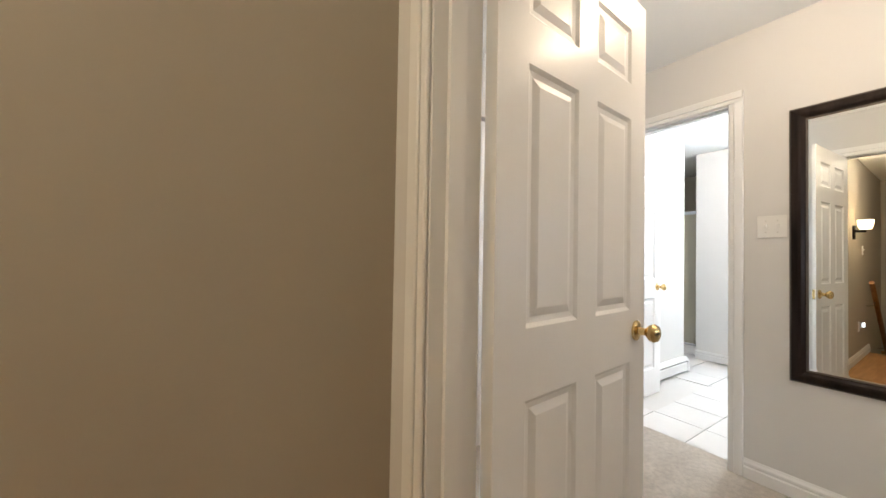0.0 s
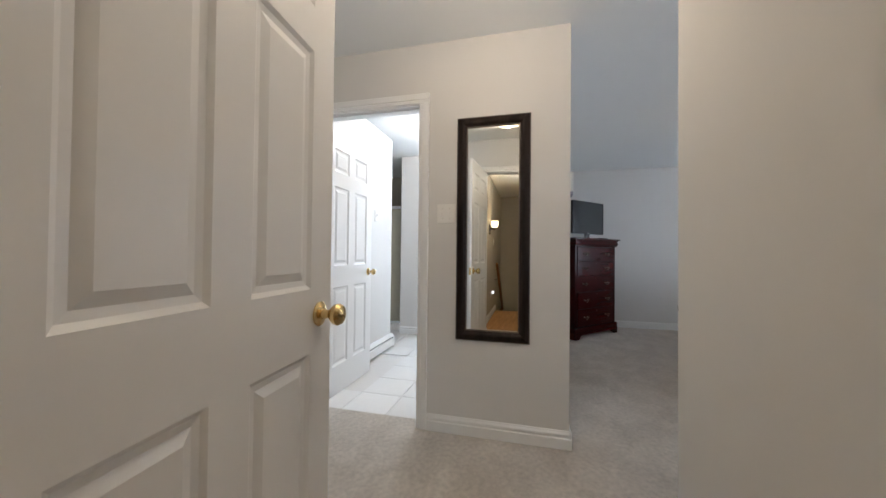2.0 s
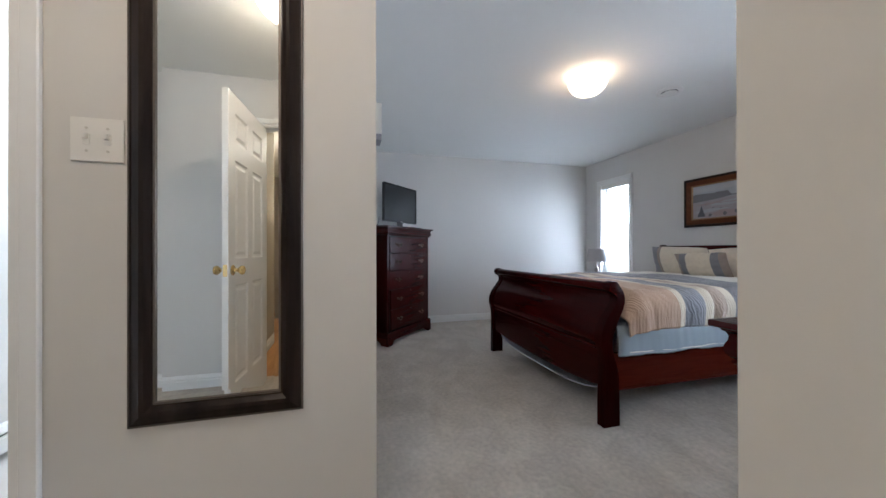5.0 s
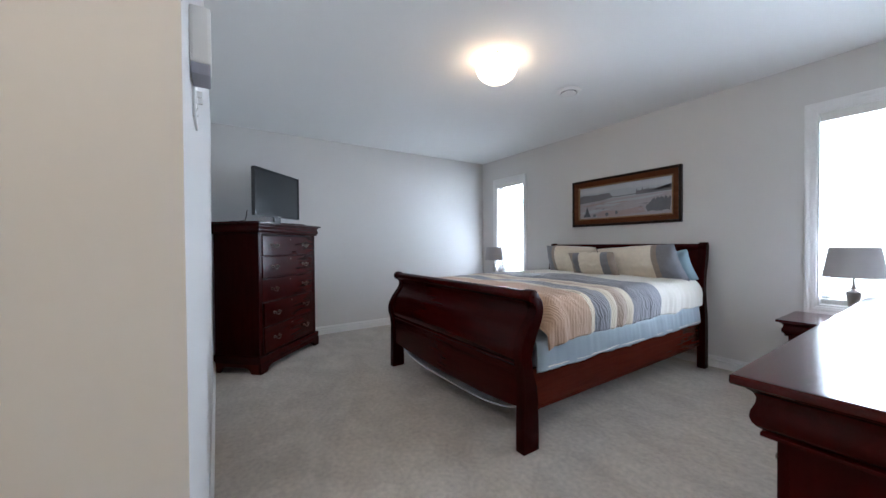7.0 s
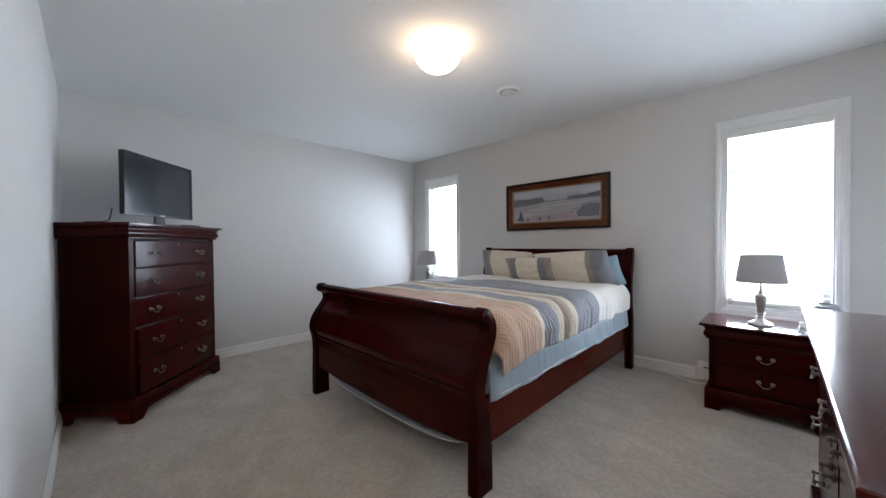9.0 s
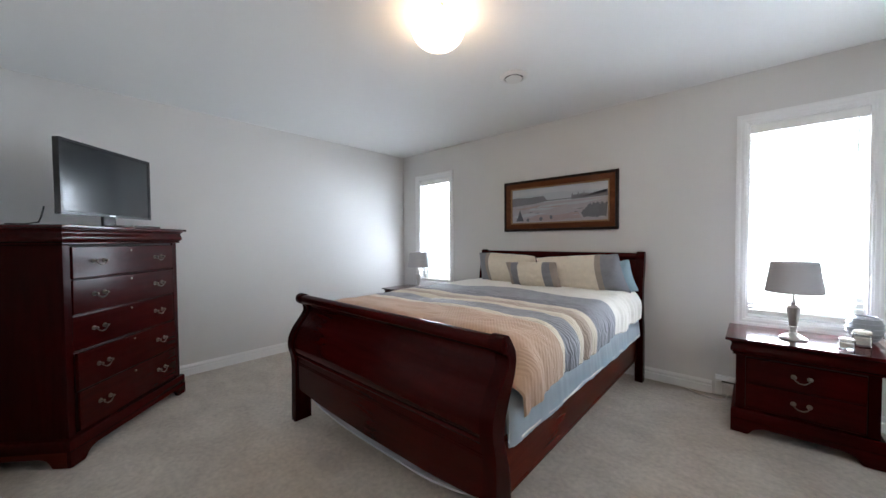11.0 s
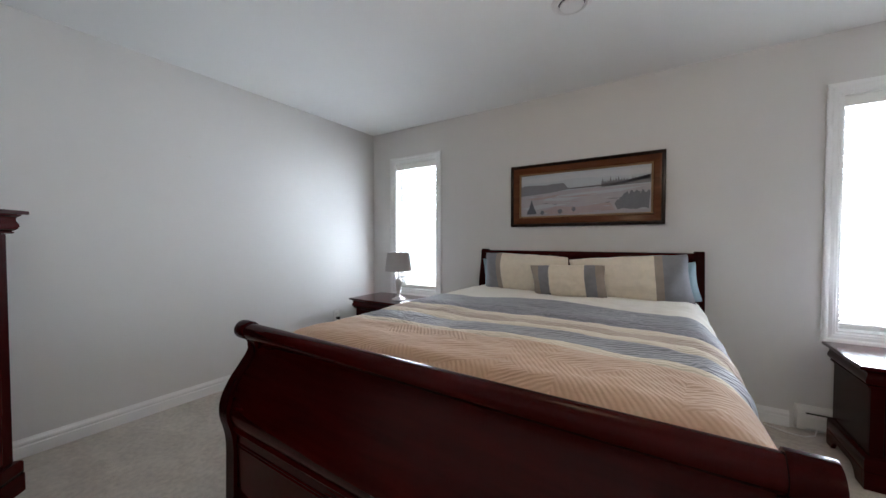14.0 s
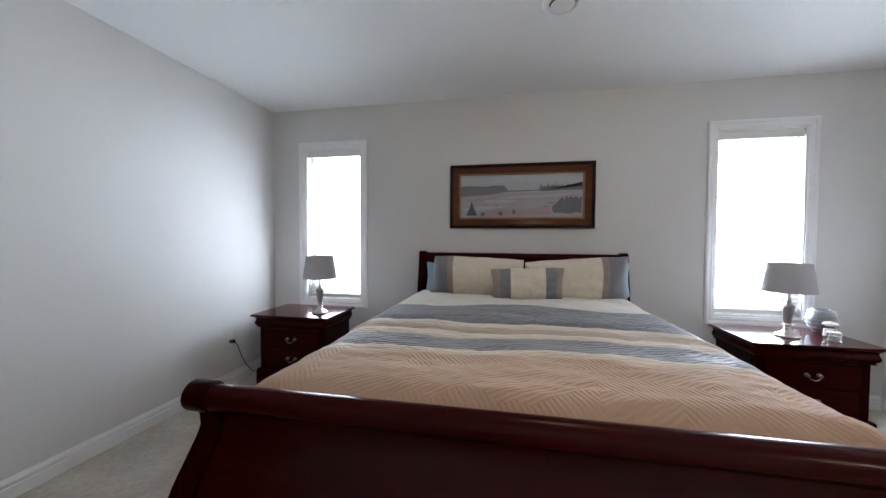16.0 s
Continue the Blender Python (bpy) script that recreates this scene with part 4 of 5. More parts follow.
                bmesh.ops.translate(kh, verts=kh.verts, vec=(xm, proud, z - 0.028))
                part("keyhole", kh, OLDBRASS, dr, "small brass escutcheon")
            else:
                bail_pull(dr, xm, proud, zm + 0.006, 0.066)
        z -= hgt + gap
    return ob


case_piece("tall_chest", pose(5.751, -0.509, 0.001, 0, 0, -42.5), 1.022, 0.47, 1.330, [0.9, 0.95, 1.0, 1.05, 1.1], 2,
           "tall dark cherry five-drawer chest across the corner, lower drawers slightly ajar", "chest of drawers", ajar=(0, 0, -0.35, 0.8, 1.1))
case_piece("nightstand", pose(2.420, -3.020, 0.001, 0, 0, 180), 0.690, 0.46, 0.597, [1, 1], 1,
           "dark cherry two-drawer nightstand in front of the window by the dresser", "nightstand")
case_piece("nightstand", pose(5.951, -3.040, 0.001, 0, 0, 180), 0.680, 0.46, 0.597, [1, 1], 1,
           "dark cherry two-drawer nightstand in the corner of the bedroom", "nightstand")
case_piece("dresser", pose(2.262, -1.390, 0.001, 0, 0, 90), 1.50, 0.455, 0.880, [0.9, 1.0, 1.1], 2,
           "long low dark cherry dresser with a gleaming top against the wall", "dresser", columns=2)


def television():
    ob = thing("television", pose(5.986, -0.424, 1.332, 0, 0, -42.8), "black flat-screen television, switched off, on the tall chest", "television")
    w, h, z0 = 0.715, 0.462, 0.075
    part("case", boxes((-w / 2, w / 2, 0.0, 0.030, z0, z0 + h), (-w / 2 + 0.12, w / 2 - 0.12, 0.030, 0.055, z0 + 0.08, z0 + h - 0.1), bevel=0.004), BLACKPLASTIC, ob)
    part("bezel", frame_loop(bmesh.new(), w, h, [(0, 0.0), (0, 0.008), (0.016, 0.008), (0.020, 0.002), (0.020, 0)], z0), BLACKPLASTIC, ob, "glossy black bezel")
    part("screen", boxes((-w / 2 + 0.020, w / 2 - 0.020, -0.0025, 0.0, z0 + 0.022, z0 + h - 0.020)), SCREEN, ob, "dark unlit screen")
    part("neck", boxes((-0.05, 0.05, 0.012, 0.030, 0.012, z0 + 0.03), bevel=0.004), BLACKPLASTIC, ob)
    part("stand", lathe(bmesh.new(), [(0, 0), (0.19, 0), (0.19, 0.005), (0.17, 0.012), (0, 0.016)], 32, 0, 0.01, 0.5), BLACKPLASTIC, ob, "oval glossy stand", smooth=True)
    part("badge", boxes((-0.022, 0.022, -0.0092, -0.008, z0 + 0.006, z0 + 0.012)), STEEL, ob, "small silver badge")


television()


def decoder():
    ob = thing("set_top_box", pose(6.046, -0.574, 1.332, 0, 0, -42.8), "thin silver disc player lying before the television", "media player")
    part("case", boxes((-0.13, 0.13, -0.06, 0.06, 0.0, 0.022), bevel=0.004), STEEL, ob)
    part("face", boxes((-0.125, 0.125, -0.0625, -0.0600, 0.004, 0.018)), BLACKPLASTIC, ob, "black front strip")


decoder()


def remote(x, y, rz, label):
    ob = thing("remote_control", pose(x, y, 1.332, 0, 0, rz), label, "remote control")
    part("body", boxes((-0.08, 0.08, -0.02, 0.02, 0, 0.016), bevel=0.006), PLASTIC, ob)
    for i in range(5):
        part("button", boxes((-0.065 + i * 0.026, -0.050 + i * 0.026, -0.010, 0.010, 0.0155, 0.018)), BLACKPLASTIC, ob)


remote(6.176, -0.674, -30, "pale remote control lying on the tall chest")


def tv_cable():
    ob = thing("television_cable", pose(0, 0, 0), "thin black cable behind the television", "power cord")
    part("cord", tube(bmesh.new(), [(5.70, -0.12, 1.445), (5.66, -0.11, 1.385), (5.63, -0.10, 1.350), (5.62, -0.05, 1.338), (5.64, 0.02, 1.338)], 0.004, 6), BLACKPLASTIC, ob, smooth=True)


tv_cable()


def table_lamp(m, label):
    ob = thing("table_lamp", m, label, "table lamp")
    prof = [(0, 0), (0.062, 0), (0.066, 0.004), (0.064, 0.010), (0.052, 0.018), (0.036, 0.026), (0.022, 0.036), (0.017, 0.048), (0.020, 0.054), (0.015, 0.060), (0.016, 0.070), (0.024, 0.078),
            (0.019, 0.084), (0.021, 0.100), (0.025, 0.130), (0.030, 0.160), (0.034, 0.184), (0.034, 0.196), (0.027, 0.205), (0.015, 0.211), (0.012, 0.216), (0.017, 0.223), (0.012, 0.230), (0.007, 0.240), (0.006, 0.300), (0, 0.302)]
    part("base", lathe(bmesh.new(), prof, 12), STEEL, ob, "faceted brushed nickel column", smooth=True)
    part("shade", lathe(bmesh.new(), [(0.132, 0.290), (0.134, 0.290), (0.108, 0.474), (0.106, 0.474), (0.1305, 0.292)], 40), SHADECLOTH, ob, "grey tapered drum shade", smooth=True)
    part("harp", tube(bmesh.new(), [(-0.098, 0, 0.462), (0, 0, 0.462), (0.098, 0, 0.462)], 0.0025, 6), STEEL, ob)
    bm = tube(bmesh.new(), [(0, -0.098, 0.462), (0, 0, 0.462), (0, 0.098, 0.462)], 0.0025, 6)
    tube(bm, [(0, 0, 0.30), (0, 0, 0.462)], 0.004, 6)
    part("spider", bm, STEEL, ob)
    part("bulb", lathe(bmesh.new(), [(0, 0.30), (0.014, 0.302), (0.014, 0.325), (0.028, 0.355), (0.030, 0.375), (0.020, 0.400), (0, 0.408)], 16), PLASTIC, ob, smooth=True)
    return ob


table_lamp(pose(2.450, -3.195, 0.599), "unlit nickel table lamp with grey drum shade, beside the candles")
table_lamp(pose(5.781, -3.199, 0.599), "unlit nickel table lamp with grey drum shade, on corner nightstand")


def jar_candle():
    ob = thing("vase", pose(2.140, -3.365, 0.599), "round woven silver-grey glass vase on the nightstand", "vase")
    prof = [(0.88 * u, 1.12 * v) for u, v in ((0, 0), (0.040, 0), (0.062, 0.018), (0.082, 0.050), (0.086, 0.080), (0.078, 0.112), (0.060, 0.134), (0.052, 0.140), (0.048, 0.138), (0.055, 0.128), (0.074, 0.100), (0.078, 0.070), (0.060, 0.025), (0, 0.008))]
    part("bowl", lathe(bmesh.new(), prof, 32), SILVERWEAVE, ob, smooth=True)
    bm = bmesh.new()
    for k in range(5):
        z = 0.034 + k * 0.027
        r = 0.0775 * math.sin(math.acos(max(-1, min(1, (z - 0.084) / 0.112)))) + 0.001
        tube(bm, [(r * math.cos(a * math.pi / 14), r * math.sin(a * math.pi / 14), z) for a in range(29)], 0.003, 5)
    part("band", bm, SILVERWEAVE, ob, "raised bands round the vase", smooth=True)
    for x, y, s, hh in ((2.165, -3.262, 1.0, 0.094), (2.240, -3.135, 0.85, 0.062)):
        c = thing("candle_jar", pose(x, y, 0.599), ("tall" if hh > 0.06 else "low") + " glass candle jar with a pale lid on the nightstand", "candle")
        part("glass", lathe(bmesh.new(), [(0, 0), (0.036 * s, 0), (0.038 * s, 0.004), (0.038 * s, hh * 0.72), (0.034 * s, hh * 0.76), (0.032 * s, hh * 0.74), (0.034 * s, 0.008), (0, 0.006)], 28), GLASS, c, smooth=True)
        part("wax", lathe(bmesh.new(), [(0, 0.009), (0.032 * s, 0.009), (0.032 * s, hh * 0.5), (0, hh * 0.5)], 24), CORK, c, "cream wax")
        part("lid", lathe(bmesh.new(), [(0, hh * 0.77), (0.037 * s, hh * 0.77), (0.038 * s, hh * 0.84), (0.030 * s, hh * 0.92), (0.010 * s, hh * 0.94), (0.009 * s, hh), (0, hh)], 28), CORK, c, "pale turned lid", smooth=True)


jar_candle()


def tray():
    ob = thing("trinket_dish", pose(2.016, -1.494, 0.882), "dark oval trinket dish with a silver rim on the dresser", "dish")
    part("dish", lathe(bmesh.new(), [(0, 0), (0.07, 0), (0.10, 0.012), (0.125, 0.032), (0.118, 0.033), (0.095, 0.016), (0.065, 0.006), (0, 0.005)], 36, squash=0.8), BLACKPLASTIC, ob, smooth=True)
    part("rim", tube(bmesh.new(), [(0.122 * math.cos(a * math.pi / 18), 0.0976 * math.sin(a * math.pi / 18), 0.033) for a in range(37)], 0.004, 6), CHROME, ob, "bright silver rim", smooth=True)


tray()


# ---- picture ----
def picture():
    w, h = 1.195, 0.546
    ob = thing("framed_picture", pose(4.149, BACK + 0.001, 1.314, 0, 0, 180), "wide framed landscape of a wintry marsh above the bed", "picture")
    part("outer_frame", frame_loop(bmesh.new(), w, h, [(0, 0), (0, 0.030), (0.004, 0.036), (0.014, 0.038), (0.022, 0.034), (0.026, 0.026), (0.026, 0)]), FRAMEDARK, ob, "dark outer moulding")
    part("inner_frame", frame_loop(bmesh.new(), w - 0.052, h - 0.052, [(0, 0), (0, 0.026), (0.010, 0.028), (0.045, 0.020), (0.052, 0.014), (0.052, 0)], 0.026), FRAMEBROWN, ob, "warm brown inner moulding")
    part("slip", frame_loop(bmesh.new(), w - 0.156, h - 0.156, [(0, 0), (0, 0.016), (0.006, 0.018), (0.012, 0.014), (0.014, 0.010), (0.014, 0)], 0.078), GOLDSLIP, ob, "dull gilt slip")
    iw, ih, z0 = w - 0.184, h - 0.184, 0.092
    cols = {k: material("paint_" + k, c, 0.5, bump=0.3, scale=150, vary=v, vscale=12, dist=0.001) for k, c, v in (
        ("sky", (0.40, 0.43, 0.47), 0.08), ("cloud", (0.45, 0.47, 0.50), 0.10), ("hill", (0.17, 0.17, 0.19), 0.25), ("field", (0.36, 0.335, 0.36), 0.25), ("water", (0.40, 0.42, 0.46), 0.15), ("reeds", (0.36, 0.29, 0.29), 0.3), ("tree", (0.13, 0.135, 0.155), 0.45), ("conifer", (0.075, 0.085, 0.105), 0.3))}
    rng = random.Random(4)

    def shape(mat, pts, layer, name="paint"):
        bm = bmesh.new()
        f = bm.faces.new([bm.verts.new((x * iw - iw / 2, -0.004 - 0.0006 * layer, z0 + z * ih)) for x, z in pts])
        bmesh.ops.triangulate(bm, faces=[f])
        part(name, bm, cols[mat], ob)

    part("board", boxes((-iw / 2 - 0.006, iw / 2 + 0.006, -0.003, 0, z0 - 0.006, z0 + ih + 0.006)), cols["sky"], ob, "painted board")
    shape("sky", [(0, 0.5), (1, 0.5), (1, 1), (0, 1)], 0, "painted_sky")
    shape("cloud", [(0, 0.78)] + [(i / 14, 0.80 + 0.05 * rng.random()) for i in range(15)] + [(1, 0.93), (0.5, 0.97), (0, 0.92)], 1, "painted_cloud")
    shape("field", [(0, 0), (1, 0), (1, 0.60), (0, 0.56)], 2, "painted_field")
    shape("hill", [(0, 0.50), (0.10, 0.52), (0.25, 0.545), (0.40, 0.60), (0.44, 0.62), (0.40, 0.64)] + [(0.37 - i * 0.037, 0.73 + 0.03 * rng.random()) for i in range(11)], 3, "painted_hill")
    shape("hill", [(0.42, 0.60), (0.66, 0.62), (0.66, 0.645), (0.42, 0.63)], 3, "painted_far_shore")
    shape("water", [(0.22, 0.44), (0.45, 0.50), (0.72, 0.53), (0.97, 0.56), (0.80, 0.48), (0.55, 0.43), (0.40, 0.34), (0.20, 0.36)], 3, "painted_water")
    shape("reeds", [(0.02, 0.42), (0.20, 0.46), (0.34, 0.50), (0.30, 0.44), (0.14, 0.39)], 4, "painted_reeds")
    shape("reeds", [(0.36, 0.42), (0.52, 0.46), (0.60, 0.44), (0.50, 0.41)], 4, "painted_reeds")
    shape("reeds", [(0.15, 0.05), (0.30, 0.22), (0.50, 0.18), (0.72, 0.26), (0.76, 0.08), (0.45, 0.02)], 4, "painted_reeds")
    shape("water", [(0.0, 0.20), (0.18, 0.28), (0.42, 0.26), (0.30, 0.22), (0.10, 0.14)], 4, "painted_snow")
    far = [(0.66, 0.60)]
    for i in range(18):
        far += [(0.66 + i * 0.019, 0.68 + 0.03 * rng.random()), (0.669 + i * 0.019, 0.72 + 0.10 * rng.random())]
    shape("hill", far + [(1.0, 0.70), (1.0, 0.62)], 5, "painted_far_wood")
    for cx, cz, rx, rz in ((0.45, 0.13, 0.016, 0.07), (0.34, 0.10, 0.022, 0.06), (0.19, 0.08, 0.018, 0.05)):
        pts = []
        for i in range(44):
            a = 2 * math.pi * i / 44
            k = 0.66 + 0.44 * rng.random()
            pts.append((cx + rx * k * math.cos(a), max(0.01, cz + rz * k * math.sin(a))))
        shape("tree", pts, 6, "painted_bush")
    thicket = [(0.76 + 0.02 * math.cos(i) + i * 0.016, 0.07 + 0.04 * rng.random()) for i in range(15)]
    crown = [(0.995 - i * 0.010, max(0.10, (0.20 + 0.26 * math.sin(min(1.0, (25 - i) / 13) * 1.5)) * (0.86 + 0.22 * rng.random()))) for i in range(25)]
    shape("tree", sorted(thicket) + crown, 6, "painted_thicket")
    fir = [(0.095 - 0.045, 0.05)]
    for i in range(9):
        w2, zz = 0.044 * (1 - i / 9), 0.07 + i * 0.035
        fir += [(0.095 - w2, zz), (0.095 - w2 * 0.62, zz + 0.022)]
    fir += [(0.095, 0.41)] + [(0.19 - x, z) for x, z in reversed(fir)]
    shape("conifer", fir, 7, "painted_fir")
    for i in range(46):
        x, z, k = rng.random() * 0.9 + 0.04, rng.random() * 0.46 + 0.03, 0.02 + 0.035 * rng.random()
        shape(("reeds", "water", "field", "tree")[i % 4 if i % 8 else 0], [(x, z), (x + k, z + 0.008), (x + 2 * k if x + 2 * k < 0.99 else 0.99, z + 0.004), (x + k, z - 0.010)], 5, "painted_stroke")


picture()

# ---- bed ----
BED = pose(4.162, -3.534, 0.001)
FOOT_OUT = [(0.046, 0.0), (0.040, 0.30), (0.040, 0.40), (0.048, 0.455), (0.062, 0.51), (0.058, 0.57), (0.028, 0.635), (-0.014, 0.69), (-0.046, 0.735), (-0.054, 0.770), (-0.040, 0.792)]
FOOT_IN = [(-0.078, 0.855), (-0.100, 0.800), (-0.108, 0.740), (-0.090, 0.690), (-0.060, 0.630), (-0.030, 0.560), (-0.015, 0.500), (-0.022, 0.440), (-0.040, 0.380), (-0.060, 0.30), (-0.068, 0.0)]


def roll_points(cx, cz, r, a0, a1, n=8):
    return [(cx + r * math.cos(radians(a0 + (a1 - a0) * i / n)), cz + r * math.sin(radians(a0 + (a1 - a0) * i / n))) for i in range(n + 1)]


def smooth_line(pts, n=5):
    """A Catmull-Rom curve through 2D points."""
    out = []
    for i in range(len(pts) - 1):
        p0, p1, p2, p3 = pts[max(i - 1, 0)], pts[i], pts[i + 1], pts[min(i + 2, len(pts) - 1)]
        for k in range(n):
            t = k / n
            out.append(tuple(0.5 * ((2 * b) + (c - a) * t + (2 * a - 5 * b + 4 * c - d) * t * t + (3 * b - a - 3 * c + d) * t ** 3) for a, b, c, d in zip(p0, p1, p2, p3)))
    return out + [pts[-1]]


def bevelled_prism(outline, axis, a, b, bevel=0.005):
    bm = prism(bmesh.new(), outline, axis, a, b)
    caps = [f for f in bm.faces if len(f.verts) > 6]
    es = list({e for f in caps for e in f.edges})
    bmesh.ops.bevel(bm, geom=es, offset=bevel, segments=2, affect="EDGES", profile=0.7)
    return bm


def sleigh_bed():
    ob = thing("sleigh_bed", BED, "dark cherry sleigh bed with scrolled head and foot boards", "bed")
    y0 = 2.272
    post = smooth_line(FOOT_OUT, 3) + roll_points(-0.033, 0.830, 0.037, -80, 160, 12) + smooth_line(FOOT_IN[1:], 3)
    post = [(y0 + u, z) for u, z in post]
    for s in (-1, 1):
        a, b = sorted((s * 0.834, s * 0.773))
        part("foot_post", bevelled_prism(post, 0, a, b), CHERRY_Z_SHADED, ob, "scrolled foot post", smooth=True)
        bm = lathe(bmesh.new(), [(0, 0), (0.008, 0), (0.007, 0.003), (0, 0.004)], 10)
        bmesh.ops.rotate(bm, verts=bm.verts, matrix=Matrix.Rotation(radians(90), 3, "Y" if s > 0 else "Y"))
        bmesh.ops.scale(bm, verts=bm.verts, vec=(s, 1, 1))
        bmesh.ops.translate(bm, verts=bm.verts, vec=(s * 0.834, y0 - 0.033, 0.83))
        part("screw_cap", bm, CHERRY_X, ob)
    up_out = smooth_line([(0.018, 0.452), (0.028, 0.462), (0.044, 0.486), (0.052, 0.515), (0.050, 0.545), (0.034, 0.595), (0.006, 0.650), (-0.026, 0.690), (-0.054, 0.735), (-0.062, 0.775), (-0.050, 0.800)], 4)
    up_in = [(u - 0.026, z) for u, z in reversed(up_out)]
    part("foot_panel", prism(bmesh.new(), [(y0 + u, z) for u, z in up_out + up_in], 0, -0.774, 0.774), CHERRY_X, ob, "curved glossy panel", smooth=True)
    part("top_roll", prism(bmesh.new(), [(y0 + u, z) for u, z in roll_points(-0.033, 0.828, 0.032, 0, 342, 20)], 0, -0.774, 0.774), CHERRY_X, ob, "rolled top rail", smooth=True)
    part("roll_fillet", boxes((-0.774, 0.774, y0 - 0.080, y0 - 0.050, 0.785, 0.806), bevel=0.003), CHERRY_X, ob)
    low = [(-0.774, 0.235), (-0.70, 0.222), (-0.45, 0.205), (0.0, 0.198), (0.45, 0.205), (0.70, 0.222), (0.774, 0.235), (0.774, 0.466), (-0.774, 0.466)]
    part("lower_panel", prism(bmesh.new(), low, 1, y0 + 0.002, y0 + 0.028), CHERRY_X, ob, "flat lower panel")
    part("panel_moulding", prism(bmesh.new(), [(y0 + u, z) for u, z in ((0.0, 0.452), (0.030, 0.450), (0.039, 0.454), (0.042, 0.461), (0.038, 0.469), (0.028, 0.473), (0.0, 0.472))], 0, -0.774, 0.774), CHERRY_X, ob, "half-round moulding under the curved panel", smooth=True)
    for z in (0.392, 0.404):
        part("bead", boxes((-0.774, 0.774, y0 + 0.026, y0 + 0.0315, z, z + 0.006), bevel=0.002), CHERRY_X, ob, "fine bead on the lower panel")
    head_front = smooth_line([(0.085, 0), (0.085, 0.42), (0.092, 0.52), (0.108, 0.62), (0.112, 0.72), (0.100, 0.84), (0.078, 0.94), (0.062, 1.02), (0.056, 1.05)], 4)
    head_back = smooth_line([(0.000, 1.065), (0.004, 1.00), (0.022, 0.92), (0.044, 0.84), (0.056, 0.72), (0.050, 0.62), (0.034, 0.52), (0.020, 0.42), (0.015, 0)], 4)
    outline = head_front + roll_points(0.026, 1.080, 0.034, -20, 190, 12) + head_back
    for s in (-1, 1):
        a, b = sorted((s * 0.840, s * 0.778))
        part("head_post", bevelled_prism(outline, 0, a, b), CHERRY_Z_SHADED, ob, "scrolled head post", smooth=True)
    hp_f = smooth_line([(0.078, 0.30), (0.080, 0.50), (0.090, 0.62), (0.092, 0.72), (0.080, 0.84), (0.060, 0.94), (0.044, 1.02), (0.036, 1.055)], 4)
    hp_b = [(u - 0.026, z) for u, z in reversed(hp_f)]
    part("head_panel", prism(bmesh.new(), hp_f + hp_b, 0, -0.779, 0.779), CHERRY_X, ob, "curved headboard panel", smooth=True)
    part("head_roll", prism(bmesh.new(), roll_points(0.026, 1.072, 0.030, 0, 342, 20), 0, -0.779, 0.779), CHERRY_X, ob, "rolled top rail", smooth=True)
    for s in (-1, 1):
        a, b = sorted((s * 0.800, s * 0.772))
        part("side_rail", boxes((a, b, 0.088, y0 - 0.045, 0.195, 0.425), bevel=0.004), CHERRY_Y_LIT, ob, "long side rail")
        part("rail_bead", boxes((a - 0.003, b + 0.003, 0.09, y0 - 0.047, 0.198, 0.214), bevel=0.003), CHERRY_Y_LIT, ob)
    for y in (0.5, 1.1, 1.7):
        part("slat", boxes((-0.775, 0.775, y - 0.04, y + 0.04, 0.24, 0.262)), OAKRAIL, ob, "plain timber bed slat")


sleigh_bed()


def under_cloth():
    ob = thing("bed_valance", pose(4.162, -3.534, 0), "pale blue-grey box spring cloth sagging under bed", "box spring")
    bm = bmesh.new()
    n = 24
    grid = []
    for j in range(13):
        y = 0.12 + (2.255 - 0.12) * j / 12
        row = []
        for i in range(n + 1):
            u = -1 + 2 * i / n
            row.append(bm.verts.new((0.74 * u, y, 0.205 - 0.085 * (1 - u ** 4) + 0.006 * noise.noise((u * 3, y * 3, 0)))))
        grid.append(row)
    for a, b in zip(grid, grid[1:]):
        for i in range(n):
            bm.faces.new((a[i], a[i + 1], b[i + 1], b[i]))
    ret = bmesh.ops.extrude_face_region(bm, geom=bm.faces[:])
    bmesh.ops.translate(bm, verts=[v for v in ret["geom"] if isinstance(v, bmesh.types.BMVert)], vec=(0, 0, 0.008))
    part("cloth", bm, BOXSPRING, ob, smooth=True)


under_cloth()


